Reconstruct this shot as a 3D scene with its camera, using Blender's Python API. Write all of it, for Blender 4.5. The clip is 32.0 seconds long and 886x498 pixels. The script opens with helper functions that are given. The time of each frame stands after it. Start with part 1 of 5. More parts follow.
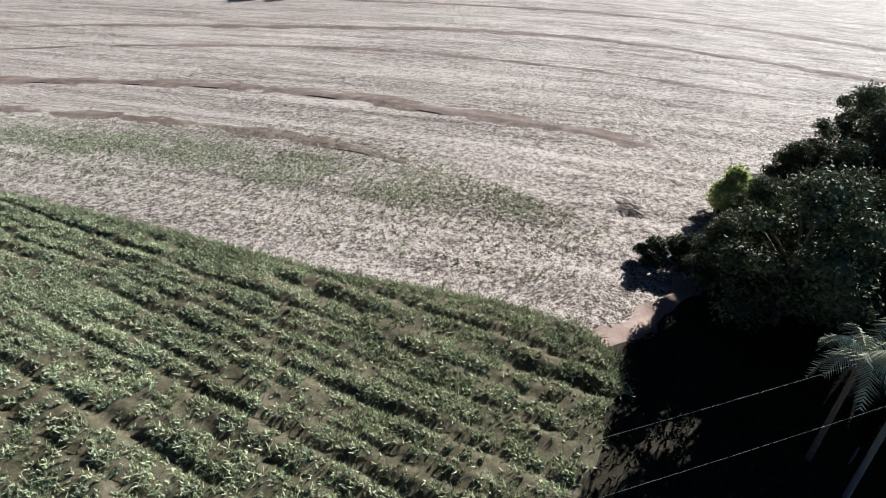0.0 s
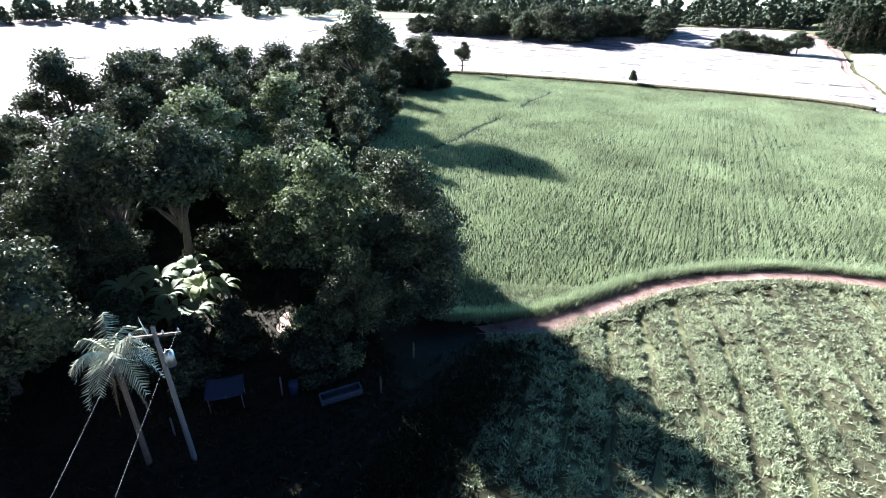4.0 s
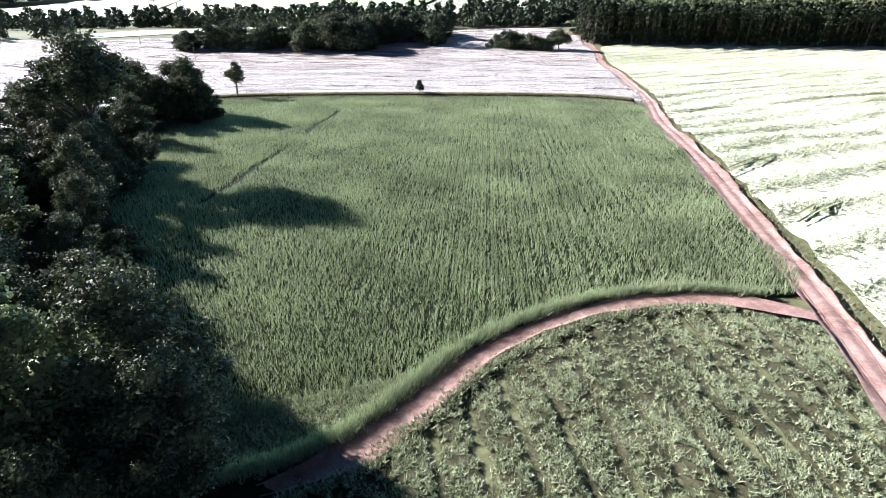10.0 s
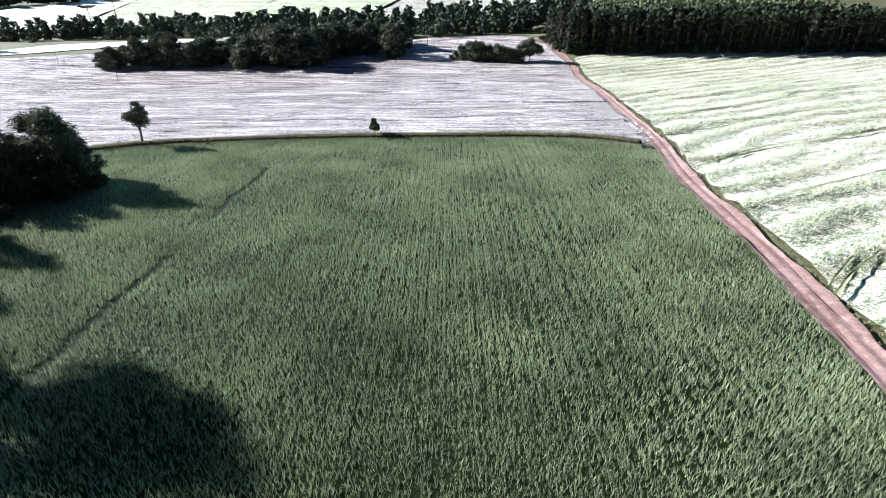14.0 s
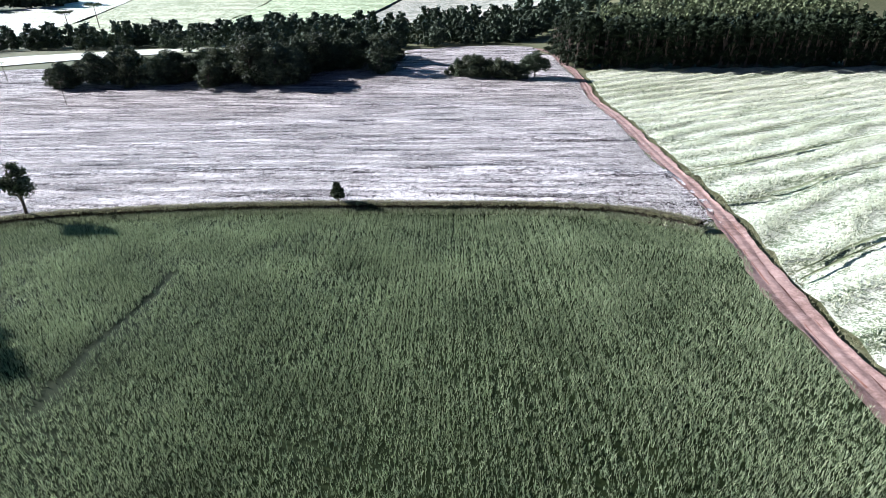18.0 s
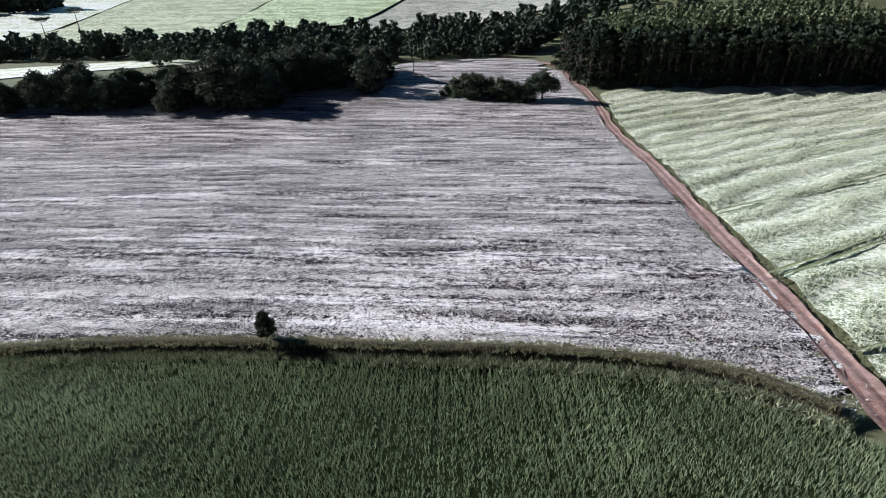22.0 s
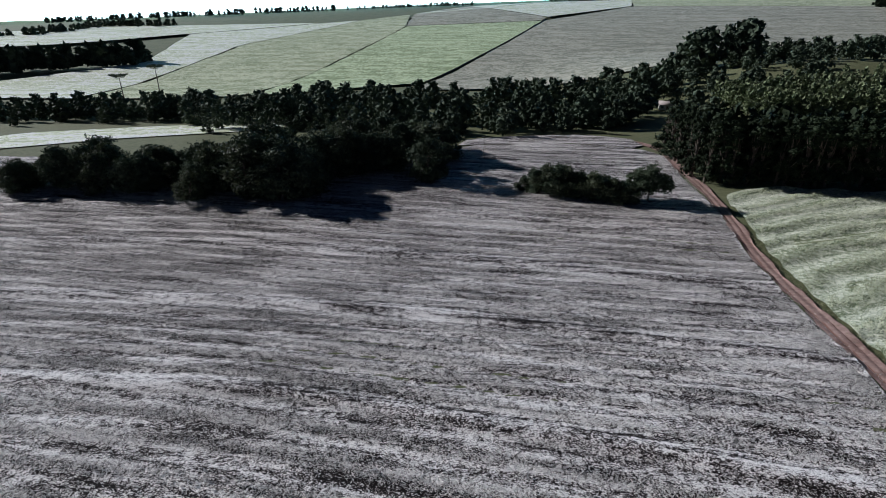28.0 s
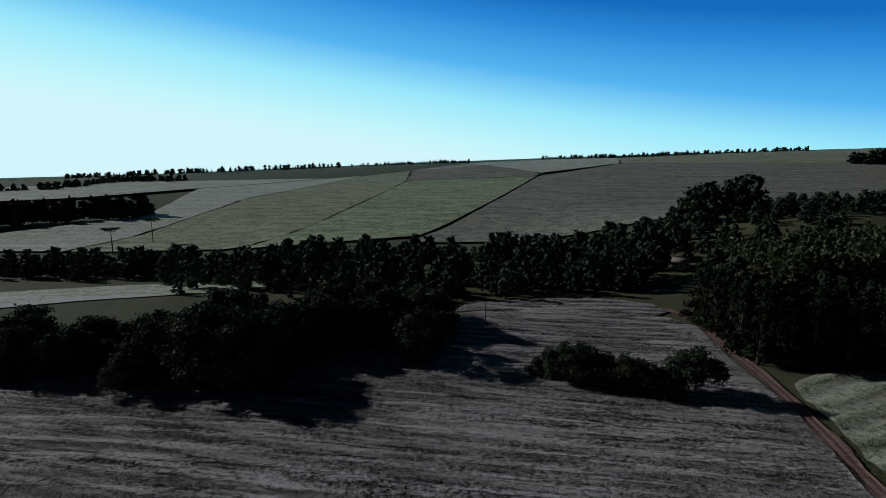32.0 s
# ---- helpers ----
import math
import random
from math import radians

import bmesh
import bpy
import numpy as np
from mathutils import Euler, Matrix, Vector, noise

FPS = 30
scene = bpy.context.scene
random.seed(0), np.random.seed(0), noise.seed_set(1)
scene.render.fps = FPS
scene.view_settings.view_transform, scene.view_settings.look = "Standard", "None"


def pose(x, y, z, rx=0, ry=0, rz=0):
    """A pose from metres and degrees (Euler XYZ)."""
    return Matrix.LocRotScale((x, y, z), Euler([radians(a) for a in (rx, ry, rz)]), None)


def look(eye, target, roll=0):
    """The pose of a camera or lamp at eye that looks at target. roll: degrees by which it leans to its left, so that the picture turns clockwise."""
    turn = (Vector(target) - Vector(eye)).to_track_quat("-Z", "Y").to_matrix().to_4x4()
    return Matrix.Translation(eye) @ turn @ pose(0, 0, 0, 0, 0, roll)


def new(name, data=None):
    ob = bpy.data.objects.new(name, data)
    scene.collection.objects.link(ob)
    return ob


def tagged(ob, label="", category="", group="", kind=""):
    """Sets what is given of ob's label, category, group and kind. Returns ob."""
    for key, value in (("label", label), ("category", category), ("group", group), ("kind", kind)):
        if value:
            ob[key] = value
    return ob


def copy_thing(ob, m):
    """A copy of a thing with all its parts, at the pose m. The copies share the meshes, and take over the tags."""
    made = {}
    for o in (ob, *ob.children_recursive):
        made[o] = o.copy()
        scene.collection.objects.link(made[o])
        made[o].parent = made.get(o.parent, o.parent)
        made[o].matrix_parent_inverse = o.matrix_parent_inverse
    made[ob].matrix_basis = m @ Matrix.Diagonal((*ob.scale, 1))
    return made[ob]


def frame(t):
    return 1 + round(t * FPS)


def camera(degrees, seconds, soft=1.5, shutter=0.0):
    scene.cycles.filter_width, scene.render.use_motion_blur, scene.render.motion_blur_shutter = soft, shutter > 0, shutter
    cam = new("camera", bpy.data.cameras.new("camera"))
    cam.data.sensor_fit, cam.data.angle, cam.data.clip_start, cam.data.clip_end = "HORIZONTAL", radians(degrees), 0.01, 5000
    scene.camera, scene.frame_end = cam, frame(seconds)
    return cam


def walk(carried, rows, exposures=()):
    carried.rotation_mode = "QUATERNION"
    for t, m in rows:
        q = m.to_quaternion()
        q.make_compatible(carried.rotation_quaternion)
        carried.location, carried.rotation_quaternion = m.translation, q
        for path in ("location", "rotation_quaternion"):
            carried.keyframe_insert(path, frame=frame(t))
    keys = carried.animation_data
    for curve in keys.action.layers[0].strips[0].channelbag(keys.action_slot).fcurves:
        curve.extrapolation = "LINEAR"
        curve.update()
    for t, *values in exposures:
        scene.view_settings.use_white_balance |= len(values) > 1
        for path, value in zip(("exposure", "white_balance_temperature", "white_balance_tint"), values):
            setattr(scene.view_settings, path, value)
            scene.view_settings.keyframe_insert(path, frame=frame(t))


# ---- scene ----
cam = camera(76.9, 32.0, 0.6)
PATH = [
    (0, (-0.09, -23.71, 25.70), (-16.71, -27.19, 15.14), -1.22),
    (0.5, (-0.07, -23.74, 25.69), (-16.36, -28.54, 15.13), -1.28),
    (1, (-0.10, -23.66, 25.63), (-16.45, -28.27, 15.08), -1.27),
    (1.5, (-0.28, -23.52, 25.52), (-17.20, -25.28, 15.01), -1.14),
    (2, (-0.54, -23.34, 25.42), (-17.36, -20.41, 15.00), -0.72),
    (2.5, (-0.68, -23.25, 25.46), (-16.23, -16.13, 15.10), -0.42),
    (3, (-0.99, -23.11, 25.38), (-14.04, -11.99, 15.09), 0.11),
    (3.5, (-1.22, -23.12, 25.41), (-10.52, -8.62, 15.26), 0.32),
    (4, (-1.20, -23.07, 25.41), (-6.71, -6.67, 15.38), 0.30),
    (4.5, (-1.09, -22.96, 25.41), (-4.35, -5.92, 15.45), 0.20),
    (6.5, (-0.93, -22.74, 25.56), (-1.10, -5.33, 15.71), 0.42),
    (7, (-0.96, -22.77, 25.56), (-0.90, -5.35, 15.73), 0.47),
    (7.5, (-0.95, -22.74, 25.54), (-0.75, -5.31, 15.73), 0.43),
    (8, (-0.93, -22.32, 25.48), (-0.55, -4.90, 15.68), 0.43),
    (8.5, (-0.84, -21.03, 25.45), (-0.31, -3.60, 15.64), 0.45),
    (9, (-0.67, -18.63, 25.42), (-0.11, -1.22, 15.61), 0.37),
    (9.5, (-0.45, -15.36, 25.44), (0.11, 2.05, 15.62), 0.38),
    (10, (-0.29, -11.67, 25.47), (0.29, 5.74, 15.64), 0.41),
    (10.5, (-0.17, -7.87, 25.54), (0.42, 9.54, 15.70), 0.42),
    (11, (-0.06, -4.00, 25.67), (0.53, 13.40, 15.83), 0.32),
    (11.5, (0.07, -0.02, 25.72), (0.66, 17.37, 15.87), 0.23),
    (12, (0.31, 4.04, 25.72), (0.90, 21.43, 15.87), 0.25),
    (12.5, (0.55, 8.12, 25.73), (1.15, 25.51, 15.87), 0.27),
    (13, (0.71, 12.13, 25.75), (1.78, 29.51, 15.92), 0.22),
    (13.5, (0.93, 16.08, 25.79), (2.64, 33.42, 15.96), 0.09),
    (15.5, (3.10, 31.92, 25.75), (4.82, 49.28, 15.96), 0.11),
    (16, (3.75, 36.06, 25.79), (5.47, 53.40, 15.98), 0.02),
    (16.5, (4.47, 40.28, 25.81), (6.18, 57.62, 15.99), -0.09),
    (17, (5.23, 44.57, 25.84), (6.94, 61.92, 16.02), -0.12),
    (17.5, (5.96, 48.77, 25.89), (7.66, 66.11, 16.08), -0.11),
    (18, (6.61, 52.86, 25.94), (8.33, 70.20, 16.13), -0.08),
    (18.5, (7.27, 56.99, 25.96), (8.98, 74.34, 16.15), -0.14),
    (19, (7.89, 61.17, 25.94), (9.60, 78.52, 16.14), -0.12),
    (19.5, (8.54, 65.33, 25.91), (10.25, 82.68, 16.12), -0.15),
    (20, (9.26, 69.41, 25.94), (10.95, 86.77, 16.15), -0.22),
    (20.5, (9.92, 73.47, 26.04), (11.62, 90.83, 16.24), -0.23),
    (21, (10.60, 77.57, 26.06), (12.31, 94.92, 16.26), -0.21),
    (21.5, (11.27, 81.59, 26.05), (12.97, 98.95, 16.26), -0.23),
    (22, (11.93, 85.62, 26.05), (13.64, 102.98, 16.27), -0.24),
    (22.5, (12.55, 89.82, 26.05), (13.64, 107.22, 16.25), -0.22),
    (23, (13.07, 93.98, 26.05), (13.19, 111.40, 16.23), -0.09),
    (23.5, (13.42, 98.11, 26.07), (13.29, 115.53, 16.26), -0.05),
    (24, (13.64, 102.25, 26.11), (13.37, 119.67, 16.29), -0.09),
    (24.5, (13.78, 106.39, 26.17), (13.40, 123.81, 16.35), -0.19),
    (25, (13.92, 110.58, 26.23), (13.48, 128.00, 16.41), -0.37),
    (25.5, (14.00, 114.74, 26.32), (13.54, 132.15, 16.49), -0.51),
    (27.5, (13.87, 130.06, 27.24), (13.50, 146.19, 15.42), -0.44),
    (28, (13.85, 133.90, 27.25), (13.39, 152.10, 18.96), -0.43),
    (28.5, (13.87, 137.73, 27.12), (13.43, 156.08, 19.19), -0.37),
    (29, (13.94, 141.69, 27.02), (13.51, 160.05, 19.12), -0.42),
    (29.5, (14.08, 145.83, 26.99), (13.62, 164.78, 20.61), -0.44),
    (30, (14.27, 149.90, 26.84), (13.76, 169.61, 23.49), -0.44),
    (30.5, (14.42, 153.89, 26.73), (13.93, 173.61, 23.41), -0.45),
    (31, (14.51, 157.85, 26.70), (14.04, 177.56, 23.32), -0.47),
    (31.5, (14.52, 161.71, 26.69), (14.07, 181.42, 23.33), -0.52),
    (32, (14.47, 165.48, 26.67), (14.05, 185.19, 23.31), -0.46),
]
EXPOSURES = [(0, 1.25, 6500, 9), (1.8, 1.25, 6300, 10), (3, 2.25, 5950, 12), (4, 2.8, 6050, 14), (5.5, 2.5, 6250, 15), (7, 2.35, 6300, 16), (9, 2.2, 6350, 16), (11, 1.9, 6200, 16), (13, 1.7, 6050, 15), (19, 1.25, 5900, 14), (22, 0.65, 6050, 12), (24, 0.0, 6100, 12), (25.5, -0.35, 6150, 12), (28, -0.15, 6050, 10), (29.2, -0.3, 6050, 8), (30.1, -1.15, 6050, 8), (31, -1.9, 6050, 8), (32, -1.95, 6050, 8)]
walk(cam, [(t, look(eye, target, roll)) for t, eye, target, roll in PATH], EXPOSURES)

# ---- daylight: low clear sun from the west ----
SUN_EL, SUN_AZ = 21.0, 59.5
world = bpy.data.worlds.new("sky")
scene.world = world
world.use_nodes = True
wn = world.node_tree.nodes
wn.clear()
sky = wn.new("ShaderNodeTexSky")
sky.sky_type, sky.sun_disc = "NISHITA", False
sky.sun_elevation, sky.sun_rotation = radians(SUN_EL), radians(-SUN_AZ)
sky.altitude, sky.air_density, sky.dust_density, sky.ozone_density = 600, 0.1, 0.0, 1.0
wb = wn.new("ShaderNodeBackground")
wb.inputs["Strength"].default_value = 0.05
wo = wn.new("ShaderNodeOutputWorld")
world.node_tree.links.new(sky.outputs[0], wb.inputs[0])
world.node_tree.links.new(wb.outputs[0], wo.inputs[0])
sun = new("sun", bpy.data.lights.new("sun", "SUN"))
sun.data.energy, sun.data.angle, sun.data.color = 5.0, radians(0.5), (1.0, 0.975, 0.97)
sd = Vector((-math.sin(radians(SUN_AZ)) * math.cos(radians(SUN_EL)), math.cos(radians(SUN_AZ)) * math.cos(radians(SUN_EL)), math.sin(radians(SUN_EL))))
sun.matrix_world = look(sd * 300, (0, 0, 0))

from mathutils import geometry

# ---- materials ----
def material(name, build):
    m = bpy.data.materials.new(name)
    m.use_nodes = True
    n, l = m.node_tree.nodes, m.node_tree.links
    build(n, l, n["Principled BSDF"])
    return m


def noise_node(n, l, scale, detail=4.0, rough=0.6, space="Position", stretch=None):
    """A noise texture in world metres, or in the object's own metres."""
    if space == "Position":
        src = n.new("ShaderNodeNewGeometry").outputs["Position"]
    else:
        src = n.new("ShaderNodeTexCoord").outputs["Object"]
    if stretch:
        mp = n.new("ShaderNodeMapping")
        mp.inputs["Scale"].default_value = stretch
        l.new(src, mp.inputs["Vector"])
        src = mp.outputs[0]
    t = n.new("ShaderNodeTexNoise")
    t.inputs["Scale"].default_value, t.inputs["Detail"].default_value, t.inputs["Roughness"].default_value = scale, detail, rough
    l.new(src, t.inputs["Vector"])
    return t.outputs[0]


def ramp(n, l, fac, stops):
    r = n.new("ShaderNodeValToRGB")
    while len(r.color_ramp.elements) < len(stops):
        r.color_ramp.elements.new(0.5)
    for e, (p, c) in zip(r.color_ramp.elements, stops):
        e.position, e.color = p, (*c, 1)
    l.new(fac, r.inputs[0])
    return r.outputs[0]


def mix(n, l, fac, a, b, mode="MIX"):
    x = n.new("ShaderNodeMix")
    x.data_type, x.blend_type = "RGBA", mode
    for sock, v in ((x.inputs[0], fac), (x.inputs[6], a), (x.inputs[7], b)):
        if isinstance(v, (int, float)):
            sock.default_value = v
        elif isinstance(v, tuple):
            sock.default_value = (*v, 1)
        else:
            l.new(v, sock)
    return x.outputs[2]


def bump(n, l, p, height, strength, dist):
    b = n.new("ShaderNodeBump")
    b.inputs["Strength"].default_value, b.inputs["Distance"].default_value = strength, dist
    l.new(height, b.inputs["Height"])
    l.new(b.outputs[0], p.inputs["Normal"])


def soil(name, dark, mid, light, fine=6.0, broad=0.06, stretch=None, relief=0.08, rough=0.95):
    """Bare or littered ground: fine speckle over broad patches."""
    def build(n, l, p):
        a = noise_node(n, l, fine, 6, 0.75)
        s = noise_node(n, l, fine * 0.22, 4, 0.65, stretch=stretch)
        b = noise_node(n, l, broad, 3, 0.55)
        c = ramp(n, l, a, [(0.3, dark), (0.5, mid), (0.7, light)])
        c = mix(n, l, 0.55, c, ramp(n, l, s, [(0.3, dark), (0.52, mid), (0.72, light)]))
        c = mix(n, l, ramp(n, l, b, [(0.35, (0, 0, 0)), (0.65, (0.6, 0.6, 0.6))]), c, mix(n, l, 0.6, c, light))
        l.new(c, p.inputs["Base Color"])
        p.inputs["Roughness"].default_value = rough
        p.inputs["Specular IOR Level"].default_value = 0.1
        bump(n, l, p, a, 0.6, relief)
    return material(name, build)


def litter(name, dark, mid, light, cells=3.2, along=(0.02, 0.5, 1.0), turn=-0.12, relief=0.1, bands=0.6, clump=1.1):
    """Straw or ears over earth: hard bright and dark bits, thicker in long swaths."""
    def build(n, l, p):
        g = n.new("ShaderNodeNewGeometry").outputs["Position"]

        def laid(scale):
            mp = n.new("ShaderNodeMapping")
            mp.vector_type = "TEXTURE"
            mp.inputs["Rotation"].default_value, mp.inputs["Scale"].default_value = (0, 0, -turn), tuple(1 / v for v in scale)
            l.new(g, mp.inputs["Vector"])
            return mp.outputs[0]

        def add(a, b, k):
            m = n.new("ShaderNodeMath")
            m.operation = "MULTIPLY_ADD"
            m.inputs[1].default_value = k
            l.new(a, m.inputs[0])
            l.new(b, m.inputs[2])
            return m.outputs[0]

        bits = n.new("ShaderNodeTexNoise")
        bits.inputs["Scale"].default_value, bits.inputs["Detail"].default_value, bits.inputs["Roughness"].default_value = cells, 3, 0.8
        l.new(laid((0.8, 1.0, 1.0)), bits.inputs["Vector"])
        grain = n.new("ShaderNodeMath")
        grain.operation, grain.inputs[1].default_value = "MULTIPLY", 5.0
        l.new(bits.outputs[0], grain.inputs[0])
        value = grain.outputs[0]
        for k, share in ((1.0, 1.0), (2.6, 0.8)):
            t = n.new("ShaderNodeTexNoise")
            t.inputs["Scale"].default_value, t.inputs["Detail"].default_value, t.inputs["Roughness"].default_value = 1.0, 3, 0.6
            l.new(laid(tuple(v * (k if v > 0.1 else 1 + 0.3 * (k - 1)) for v in along[:2]) + (1.0,)), t.inputs["Vector"])
            value = add(t.outputs[0], value, bands * share * 2.4)
        value = add(noise_node(n, l, 0.045, 3, 0.6), value, bands * 0.5)
        value = add(noise_node(n, l, clump, 3, 0.8), value, 2.8)
        m = bands * (1.2 * 1.8 + 0.25) + 3.4
        mr = n.new("ShaderNodeMapRange")
        mr.inputs["From Min"].default_value, mr.inputs["From Max"].default_value = m + 0.05, m + 0.95
        l.new(value, mr.inputs["Value"])
        c = ramp(n, l, mr.outputs[0], [(0.2, dark), (0.44, mid), (0.54, mid), (0.74, light)])
        c = mix(n, l, 1.0, c, ramp(n, l, noise_node(n, l, 9.0, 3, 0.7), [(0.36, (0.58, 0.58, 0.58)), (0.56, (1.0, 1.0, 1.0))]), "MULTIPLY")
        l.new(c, p.inputs["Base Color"])
        p.inputs["Roughness"].default_value = 0.95
        p.inputs["Specular IOR Level"].default_value = 0.1
        bump(n, l, p, bits.outputs[0], 0.7, relief)
    return material(name, build)


def leafy(name, dark, light, broad=0.08, space="Position", sheen=0.08, island=0.5, thin=0.0):
    """Leaves and blades: each one a little different, in broad patches, a little light shining through."""
    def build(n, l, p):
        g = n.new("ShaderNodeNewGeometry").outputs["Random Per Island"]
        b = noise_node(n, l, broad, 3, 0.6, space)
        o = n.new("ShaderNodeObjectInfo").outputs["Random"]
        c = mix(n, l, g, dark, light)
        d = ramp(n, l, b, [(0.3, dark), (0.7, light)])
        c = mix(n, l, 1 - island, c, d)
        h = n.new("ShaderNodeHueSaturation")
        mr = n.new("ShaderNodeMapRange")
        mr.inputs["To Min"].default_value, mr.inputs["To Max"].default_value = 0.75, 1.25
        l.new(o, mr.inputs["Value"])
        l.new(mr.outputs[0], h.inputs["Value"])
        l.new(c, h.inputs["Color"])
        l.new(h.outputs[0], p.inputs["Base Color"])
        p.inputs["Roughness"].default_value = 0.75
        p.inputs["Specular IOR Level"].default_value = sheen
        if thin:
            tr, ms = n.new("ShaderNodeBsdfTranslucent"), n.new("ShaderNodeMixShader")
            l.new(h.outputs[0], tr.inputs["Color"])
            ms.inputs[0].default_value = thin
            l.new(p.outputs[0], ms.inputs[1])
            l.new(tr.outputs[0], ms.inputs[2])
            l.new(ms.outputs[0], n["Material Output"].inputs["Surface"])
    return material(name, build)


def plain(name, color, rough=0.7, metal=0.0, scale=8.0, vary=0.25, relief=0.01, space="Object"):
    """Paint, wood, metal: a worn and slightly uneven coat."""
    def build(n, l, p):
        a = noise_node(n, l, scale, 5, 0.7, space)
        lo = tuple(v * (1 - vary) for v in color)
        hi = tuple(min(1, v * (1 + vary)) for v in color)
        l.new(ramp(n, l, a, [(0.3, lo), (0.7, hi)]), p.inputs["Base Color"])
        p.inputs["Roughness"].default_value, p.inputs["Metallic"].default_value = rough, metal
        bump(n, l, p, a, 0.4, relief)
    return material(name, build)


M_GROUND = soil("rough_grass_and_earth", (0.06, 0.07, 0.03), (0.13, 0.14, 0.07), (0.22, 0.22, 0.13), 3.0, 0.03)
M_STUBBLE = litter("straw_litter_on_earth", (0.014, 0.01, 0.01), (0.3, 0.252, 0.24), (1.0, 0.945, 0.915), 5.5, (0.035, 0.36, 1.0), 0.216, 0.1, 0.95, 1.0)
M_STUBBLE_WEST = litter("trodden_straw_on_earth", (0.06, 0.047, 0.04), (0.34, 0.292, 0.258), (0.78, 0.71, 0.655), 9.0, (0.3, 0.02, 1.0), 0.12, 0.03, 0.4, 2.0)
M_ROAD = soil("red_packed_earth", (0.1, 0.06, 0.05), (0.26, 0.16, 0.132), (0.54, 0.385, 0.345), 4.5, 0.12)
# Near-black litter: the shade under the grove is put into this colour.
M_YARD = soil("yard_litter_dark_for_shade", (0.012, 0.011, 0.008), (0.028, 0.025, 0.018), (0.06, 0.052, 0.036), 3.0, 0.15)
# Earth set near black, carrying the shade between the crop plants.
M_CROPSOIL = soil("shade_dark_earth_under_crop", (0.006, 0.011, 0.003), (0.013, 0.021, 0.006), (0.03, 0.042, 0.014), 3.0, 0.03, (1.0, 0.15, 1.0))
M_PLOTSOIL = soil("weedy_plot_earth", (0.01, 0.012, 0.006), (0.038, 0.04, 0.021), (0.14, 0.132, 0.08), 8.0, 0.08)
M_ROWSOIL = soil("weedy_earth_between_rows", (0.025, 0.024, 0.015), (0.08, 0.075, 0.045), (0.24, 0.21, 0.15), 4.0, 0.08)
M_WHEAT = litter("pale_ripening_cereal", (0.16, 0.2, 0.11), (0.62, 0.67, 0.46), (0.95, 0.95, 0.8), 5.0, (0.03, 0.3, 1.0), -0.4, 0.05, 0.55, 0.9)
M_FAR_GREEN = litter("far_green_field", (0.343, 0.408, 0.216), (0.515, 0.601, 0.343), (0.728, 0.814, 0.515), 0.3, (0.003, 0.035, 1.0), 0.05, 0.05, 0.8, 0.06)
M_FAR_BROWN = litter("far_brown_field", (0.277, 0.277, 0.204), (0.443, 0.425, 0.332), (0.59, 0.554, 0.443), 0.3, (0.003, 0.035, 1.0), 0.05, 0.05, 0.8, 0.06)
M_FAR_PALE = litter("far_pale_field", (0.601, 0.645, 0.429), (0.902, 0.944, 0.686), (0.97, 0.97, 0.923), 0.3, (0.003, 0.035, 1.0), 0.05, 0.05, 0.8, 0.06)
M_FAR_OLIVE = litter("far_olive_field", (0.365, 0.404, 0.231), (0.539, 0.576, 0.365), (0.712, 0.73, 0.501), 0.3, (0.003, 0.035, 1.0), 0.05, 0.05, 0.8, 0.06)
M_BANK = soil("dark_contour_bank", (0.02, 0.017, 0.012), (0.06, 0.05, 0.036), (0.18, 0.15, 0.11), 4.0, 0.1)
M_PALE_EARTH = soil("pale_trampled_earth", (0.17, 0.11, 0.085), (0.36, 0.26, 0.22), (0.56, 0.46, 0.41), 3.0, 0.12)
M_SOFTBANK = soil("brown_contour_bank", (0.05, 0.035, 0.031), (0.15, 0.112, 0.096), (0.38, 0.315, 0.28), 3.0, 0.1)
# Grass colour lowered to carry the yard's shade as well.
M_YARDGRASS = leafy("grass_darkened_for_shade", (0.012, 0.016, 0.007), (0.07, 0.075, 0.035), 0.1)
M_RUT = soil("dark_wheel_rut", (0.08, 0.035, 0.027), (0.17, 0.08, 0.06), (0.3, 0.16, 0.125), 3.0, 0.12)
M_FURROW = soil("green_wheel_track", (0.09, 0.11, 0.05), (0.22, 0.25, 0.13), (0.42, 0.44, 0.28), 3.0, 0.1)
M_BLADE = leafy("green_crop_blades", (0.044, 0.068, 0.029), (0.57, 0.66, 0.4), 0.1, island=0.66, thin=0.2)
M_WEED = leafy("weedy_crop_leaves", (0.028, 0.045, 0.018), (0.7, 0.76, 0.5), 0.16, island=0.8, thin=0.15)
M_EAR = leafy("pale_cereal_ears", (0.4, 0.44, 0.28), (0.9, 0.9, 0.72), 0.02, thin=0.3)
M_STRAW = leafy("straw_flecks", (0.2, 0.178, 0.168), (1.0, 0.965, 0.93), 0.06, island=0.85, thin=0.4)
M_OLDSTRAW = leafy("trodden_straw_flecks", (0.13, 0.112, 0.09), (0.53, 0.485, 0.42), 0.06, island=0.85)
M_LIPGRASS = leafy("dry_tussock_grass", (0.07, 0.075, 0.035), (0.42, 0.4, 0.25), 0.3, island=0.6, thin=0.3)
M_LEAF = leafy("broad_leaves", (0.012, 0.018, 0.009), (0.13, 0.155, 0.085), 0.3, "Object", 0.3, 0.85, 0.1)
M_LEAF_LIGHT = leafy("light_green_leaves", (0.025, 0.04, 0.016), (0.27, 0.32, 0.165), 0.3, "Object", 0.3, 0.85, 0.15)
